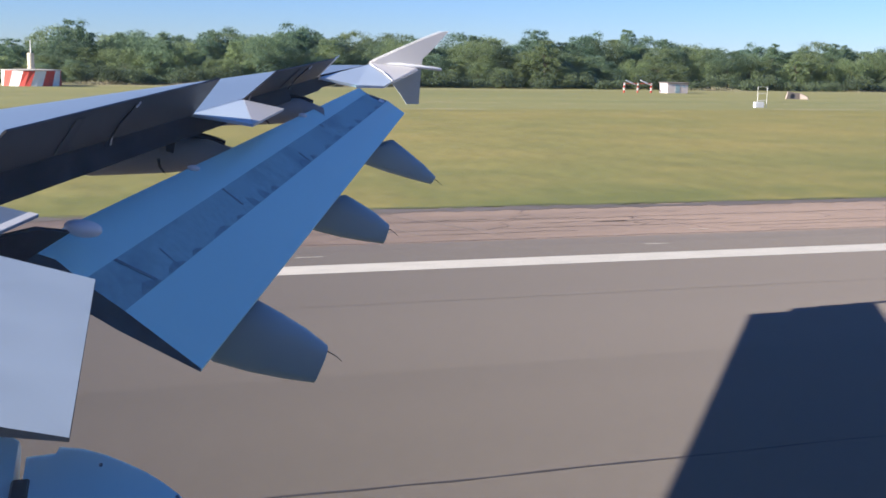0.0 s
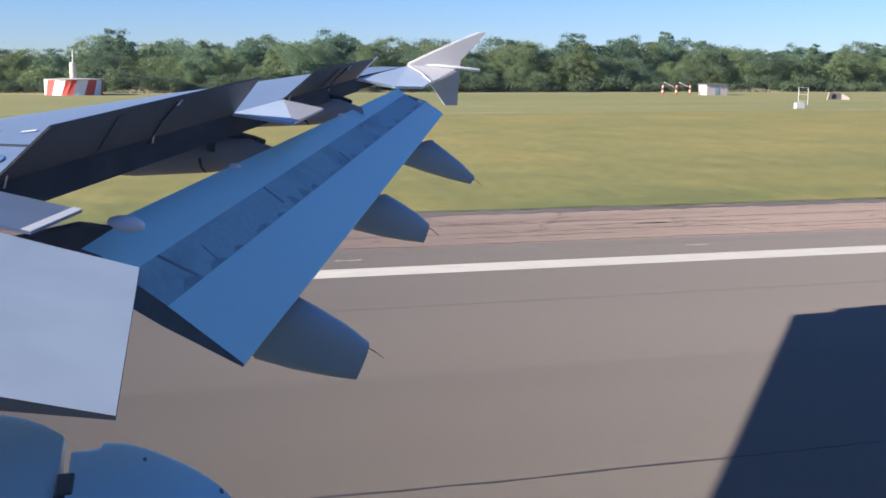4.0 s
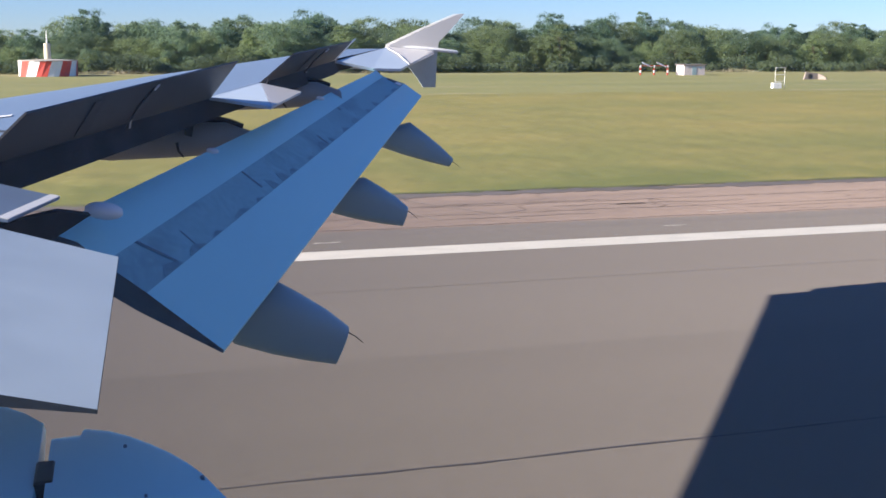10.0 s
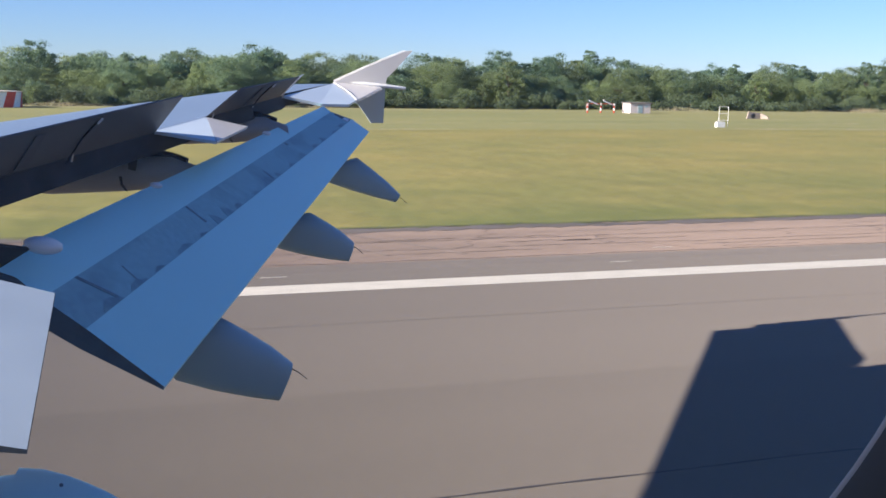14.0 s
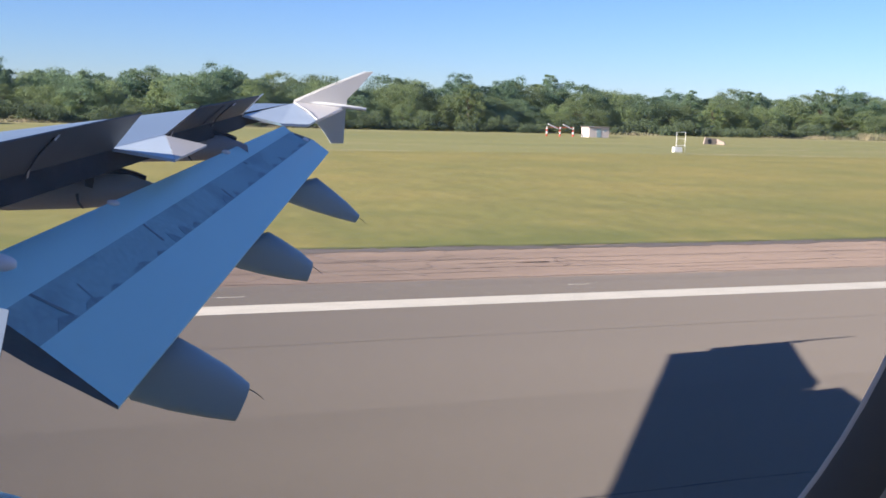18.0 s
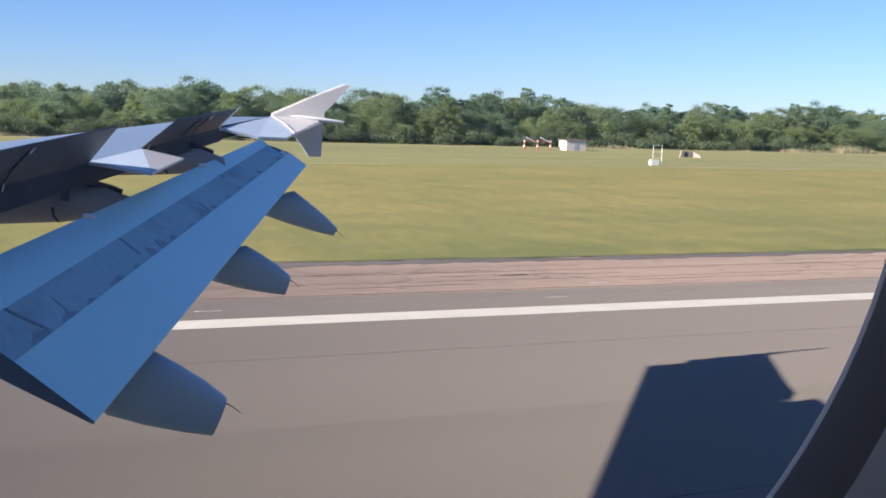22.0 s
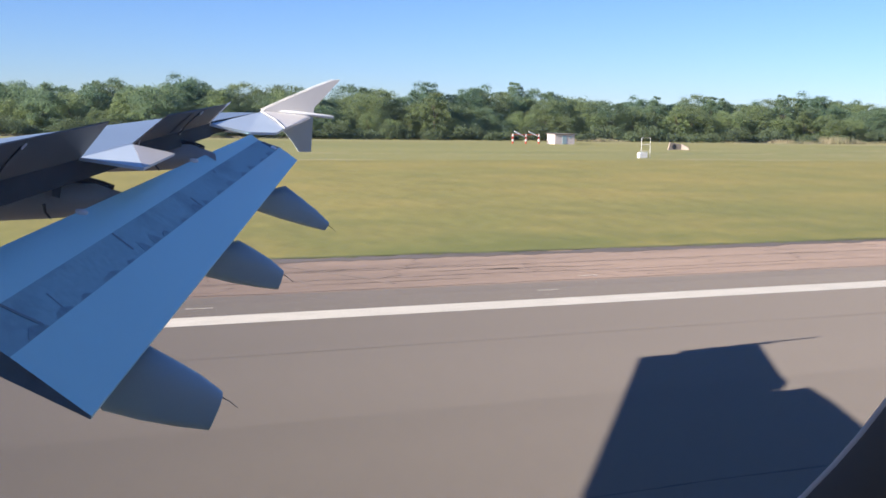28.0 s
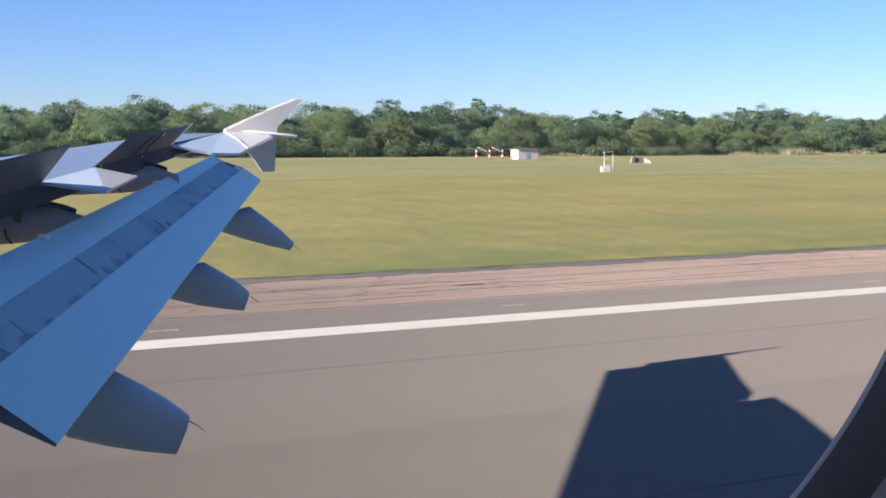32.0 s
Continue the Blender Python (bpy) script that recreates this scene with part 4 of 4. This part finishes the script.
for k in range(34):
    x0, yy, run = rng.uniform(-8, 58), rng.uniform(27.0, 31.4), rng.uniform(1.5, 7)
    tilt = rng.uniform(-0.05, 0.05)
    pts = [(x0 + run * u / 14, yy + tilt * run * u / 14 + 0.16 * noise.noise(Vector((u * 0.4, k * 2.7, 3))) + 0.08 * noise.noise(Vector((u * 1.1, k * 4.1, 6)))) for u in range(15)]
    crack("trim", pts, rng.choice((0.012, 0.018, 0.03)), M_CRACK2, -0.0043, "broken dark crack along the shoulder")
for k in range(22):
    x0 = -6 + k * 2.9 + rng.uniform(-1.4, 1.4)
    y0, y1 = rng.choice(((26.8, 28.3), (28.2, 30.0), (26.8, 29.9), (27.2, 32.3), (29.9, 32.0)))
    lean = rng.uniform(-1.6, 1.6)
    pts = [(x0 + lean * u / 15 + 0.7 * noise.noise(Vector((u * 0.23, k * 3.3, 0))) + 0.25 * noise.noise(Vector((u * 0.9, k * 5.1, 0))), y0 + (y1 - y0) * u / 15) for u in range(16)]
    crack("trim", pts, 0.013, M_CRACK2, -0.0045, "short dark crack across the shoulder")
for k in range(12):
    x0, yy, run = rng.uniform(-4, 50), rng.uniform(26.9, 29.4), rng.uniform(0.4, 1.3)
    pts = [(x0 + run * u / 6, yy + 0.05 * noise.noise(Vector((u * 0.8, k * 1.9, 8)))) for u in range(7)]
    crack("trim", pts, rng.uniform(0.05, 0.12), M_PATCH, -0.0042, "dark worn patch on the shoulder")
for x0, yy in ((4.2, 25.2), (12.8, 25.35), (24.5, 25.15), (15.1, 27.3)):
    crack("trim", [(x0 + 0.12 * u, yy + 0.02 * math.sin(u * 1.7)) for u in range(6)], 0.032, M_PAINT, -0.0035 if yy > 25.6 else 0.0045, "stray fleck of white paint")


for pts in ([(6.6, 32.1), (7.0, 30.6), (7.5, 28.9), (7.9, 27.2)], [(7.3, 32.2), (8.4, 30.4), (9.3, 28.7), (10.0, 27.0)]):
    fine_pts = [tuple(Vector(pts[i]).lerp(Vector(pts[i + 1]), q)) for i in range(3) for q in (0, 0.25, 0.5, 0.75)]
    crack("trim", [(px + 0.15 * noise.noise(Vector((py * 1.3, px, 0))), py) for px, py in fine_pts], 0.09, M_PATCH, -0.0048, "wide faint tar band across the shoulder")


# ---- airfield equipment ----
def beacon_station(x, y):
    """Low drum-shaped hut painted in red and white stripes, with a pale mast on its roof."""
    t = tagged(new("beacon_station"), "round red and white striped navigation hut with a pale mast", "beacon station")
    n, r, h = 32, 3.7, 1.95
    ring = lambda z, turn, q: [(x + q * math.cos(math.tau * (k + turn) / n), y + q * math.sin(math.tau * (k + turn) / n), z) for k in range(n)]
    v = ring(-0.03, 0.0, r) + ring(h, 0.9, r)
    f = [(k, (k + 1) % n, n + (k + 1) % n, n + k) for k in range(n)]
    mesh_ob("drum", v, f, M_WHITE, t, "round wall with slanted red and white stripes", mats=[M_WHITE, M_RED], face_mats=[(k // 2) % 2 for k in range(n)])
    loft("roof", [ring(h, 0.9, r + 0.08), ring(h + 0.1, 0.9, r + 0.08), ring(h + 0.22, 0.9, 0.6)], M_CONC, t, "flat grey roof", smooth=False)
    tube("mast", [(x, y, h + 0.15), (x, y, h + 2.2), (x, y, h + 2.25)], 0.45, 0.42, M_CREAM, t, 12, "thick pale mast")
    tube("antenna", [(x, y, h + 2.2), (x, y, h + 3.9)], 0.09, 0.07, M_WHITE, t, 6)
    return t


beacon_station(-7.0, 158)


def equipment_hut(x, y):
    t = tagged(new("equipment_hut"), "small white equipment hut on the mown grass", "hut")
    box("wall", x - 1.7, y - 1.2, -0.03, x + 1.7, y + 1.2, 1.45, M_HUT, t, "pale pinkish wall", 0.02)
    box("roof", x - 1.85, y - 1.35, 1.45, x + 1.85, y + 1.35, 1.58, M_ROOF, t, "thin dark grey roof slab", 0.02)
    door = box("door", x - 0.4, y - 1.235, 0.0, x + 0.3, y - 1.2, 1.25, M_FAIRING, t, "grey door")
    box("door_handle", x - 0.33, y - 1.27, 0.6, x - 0.25, y - 1.235, 0.64, M_METAL, door, "small metal handle")
    box("vent", x + 0.8, y - 1.225, 0.9, x + 1.2, y - 1.2, 1.15, M_FAIRING, t, "grey louvre vent")
    return t


def antenna_array(x, y):
    """Red and white posts carrying slanted white antenna panels."""
    t = tagged(new("antenna_array"), "red and white antenna posts with slanted white panels", "antenna")
    for dx in (-2.4, -0.2, 2.0):
        for k in range(4):
            box("post", x + dx - 0.09, y - 0.09, -0.03 + 0.36 * k, x + dx + 0.09, y + 0.09, 0.33 + 0.36 * k, M_RED if k % 2 == 0 else M_WHITE, t)
    for dx in (-2.2, 0.2):
        plate("panel", [(x + dx, y - 0.2, 1.75), (x + dx + 1.5, y - 0.2, 1.15), (x + dx + 1.6, y + 0.2, 1.3), (x + dx + 0.1, y + 0.2, 1.9)], 0.08, M_WHITE, t, "slanted white antenna panel", up=(0, -1, 1))
    box("rail", x - 2.5, y - 0.05, 1.28, x + 2.1, y + 0.05, 1.38, M_RED, t, "red cross rail")
    return t


def field_antenna(x, y):
    t = tagged(new("field_antenna"), "thin white metal antenna frame in the grass", "antenna")
    for dx in (-0.55, 0.55):
        tube("post", [(x + dx, y, -0.05), (x + dx, y, 2.1)], 0.025, 0.025, M_WHITE, t, 6)
    for z in (0.7, 1.4, 2.1):
        tube("rail", [(x - 0.55, y, z), (x + 0.55, y, z)], 0.02, 0.02, M_WHITE, t, 6)
    box("cabinet", x - 0.9, y - 0.25, -0.03, x + 0.1, y + 0.2, 0.55, M_WHITE, t, "white cabinet", 0.02)
    return t


equipment_hut(83, 150)
antenna_array(77.5, 150.5)
field_antenna(66.5, 102)


def culvert(x, y):
    """Concrete headwall of a drain with a dark round mouth."""
    t = tagged(new("culvert"), "small concrete culvert headwall in a shallow dip", "culvert")
    plate("headwall", [(x - 1.2, y, -0.1), (x + 0.9, y, -0.1), (x + 0.9, y, 0.75), (x - 0.9, y, 0.95)], 0.25, M_STONE, t)
    plate("wing_wall", [(x + 0.9, y, -0.1), (x + 1.6, y - 1.0, -0.1), (x + 1.4, y - 0.8, 0.35), (x + 0.9, y, 0.75)], 0.2, M_STONE, t)
    # The mouth is a flat disc; the shade inside the pipe is its colour.
    loft("pipe_mouth", [[Vector((x - 0.25 + r * math.cos(a), y - o, 0.38 + r * math.sin(a))) for a in (math.tau * k / 16 for k in range(16))] for o, r in ((0.0, 0.34), (0.02, 0.34))], M_DARK, t, "dark disc for the pipe's shaded opening")
    return t


culvert(88.5, 128)

# markings on the wing's upper skin
def on_wing(x, y, lift=0.006):
    h, e = hinge(y), le(y)
    q = (x - e.x) / (h.x - e.x)
    c = h - e
    return Vector((x, y, (e + c * q).z + 0.022 * c.length * float(np.interp(q, (0, 0.15, 0.4, 0.7, 1), (0, 0.7, 1, 0.7, 0))) + lift))


plate("wing_mark", [on_wing(-0.83, 8.80), on_wing(-0.77, 8.84), on_wing(-0.77, 8.92), on_wing(-0.83, 8.88)], 0.002, M_WHITE, plane, "short white dash", up=(0, 0, 1))
plate("wing_mark", [on_wing(-0.62, 8.47), on_wing(-0.54, 8.53), on_wing(-0.54, 8.63), on_wing(-0.62, 8.57)], 0.002, M_WHITE, plane, "short white dash", up=(0, 0, 1))
plate("skin_joint", [on_wing(-0.80, 7.95), on_wing(-0.45, 7.66), on_wing(-0.45, 7.60), on_wing(-0.80, 7.87)], 0.002, M_DARK, plane, "dark skin joint", up=(0, 0, 1))
mesh_ob("roundel", [on_wing(-0.74 + 0.16 * math.cos(a), 7.1 + 0.33 * math.sin(a)) for a in (math.tau * k / 24 for k in range(24))], [tuple(range(24))], M_ROUNDEL, plane, "plain blue round marking")
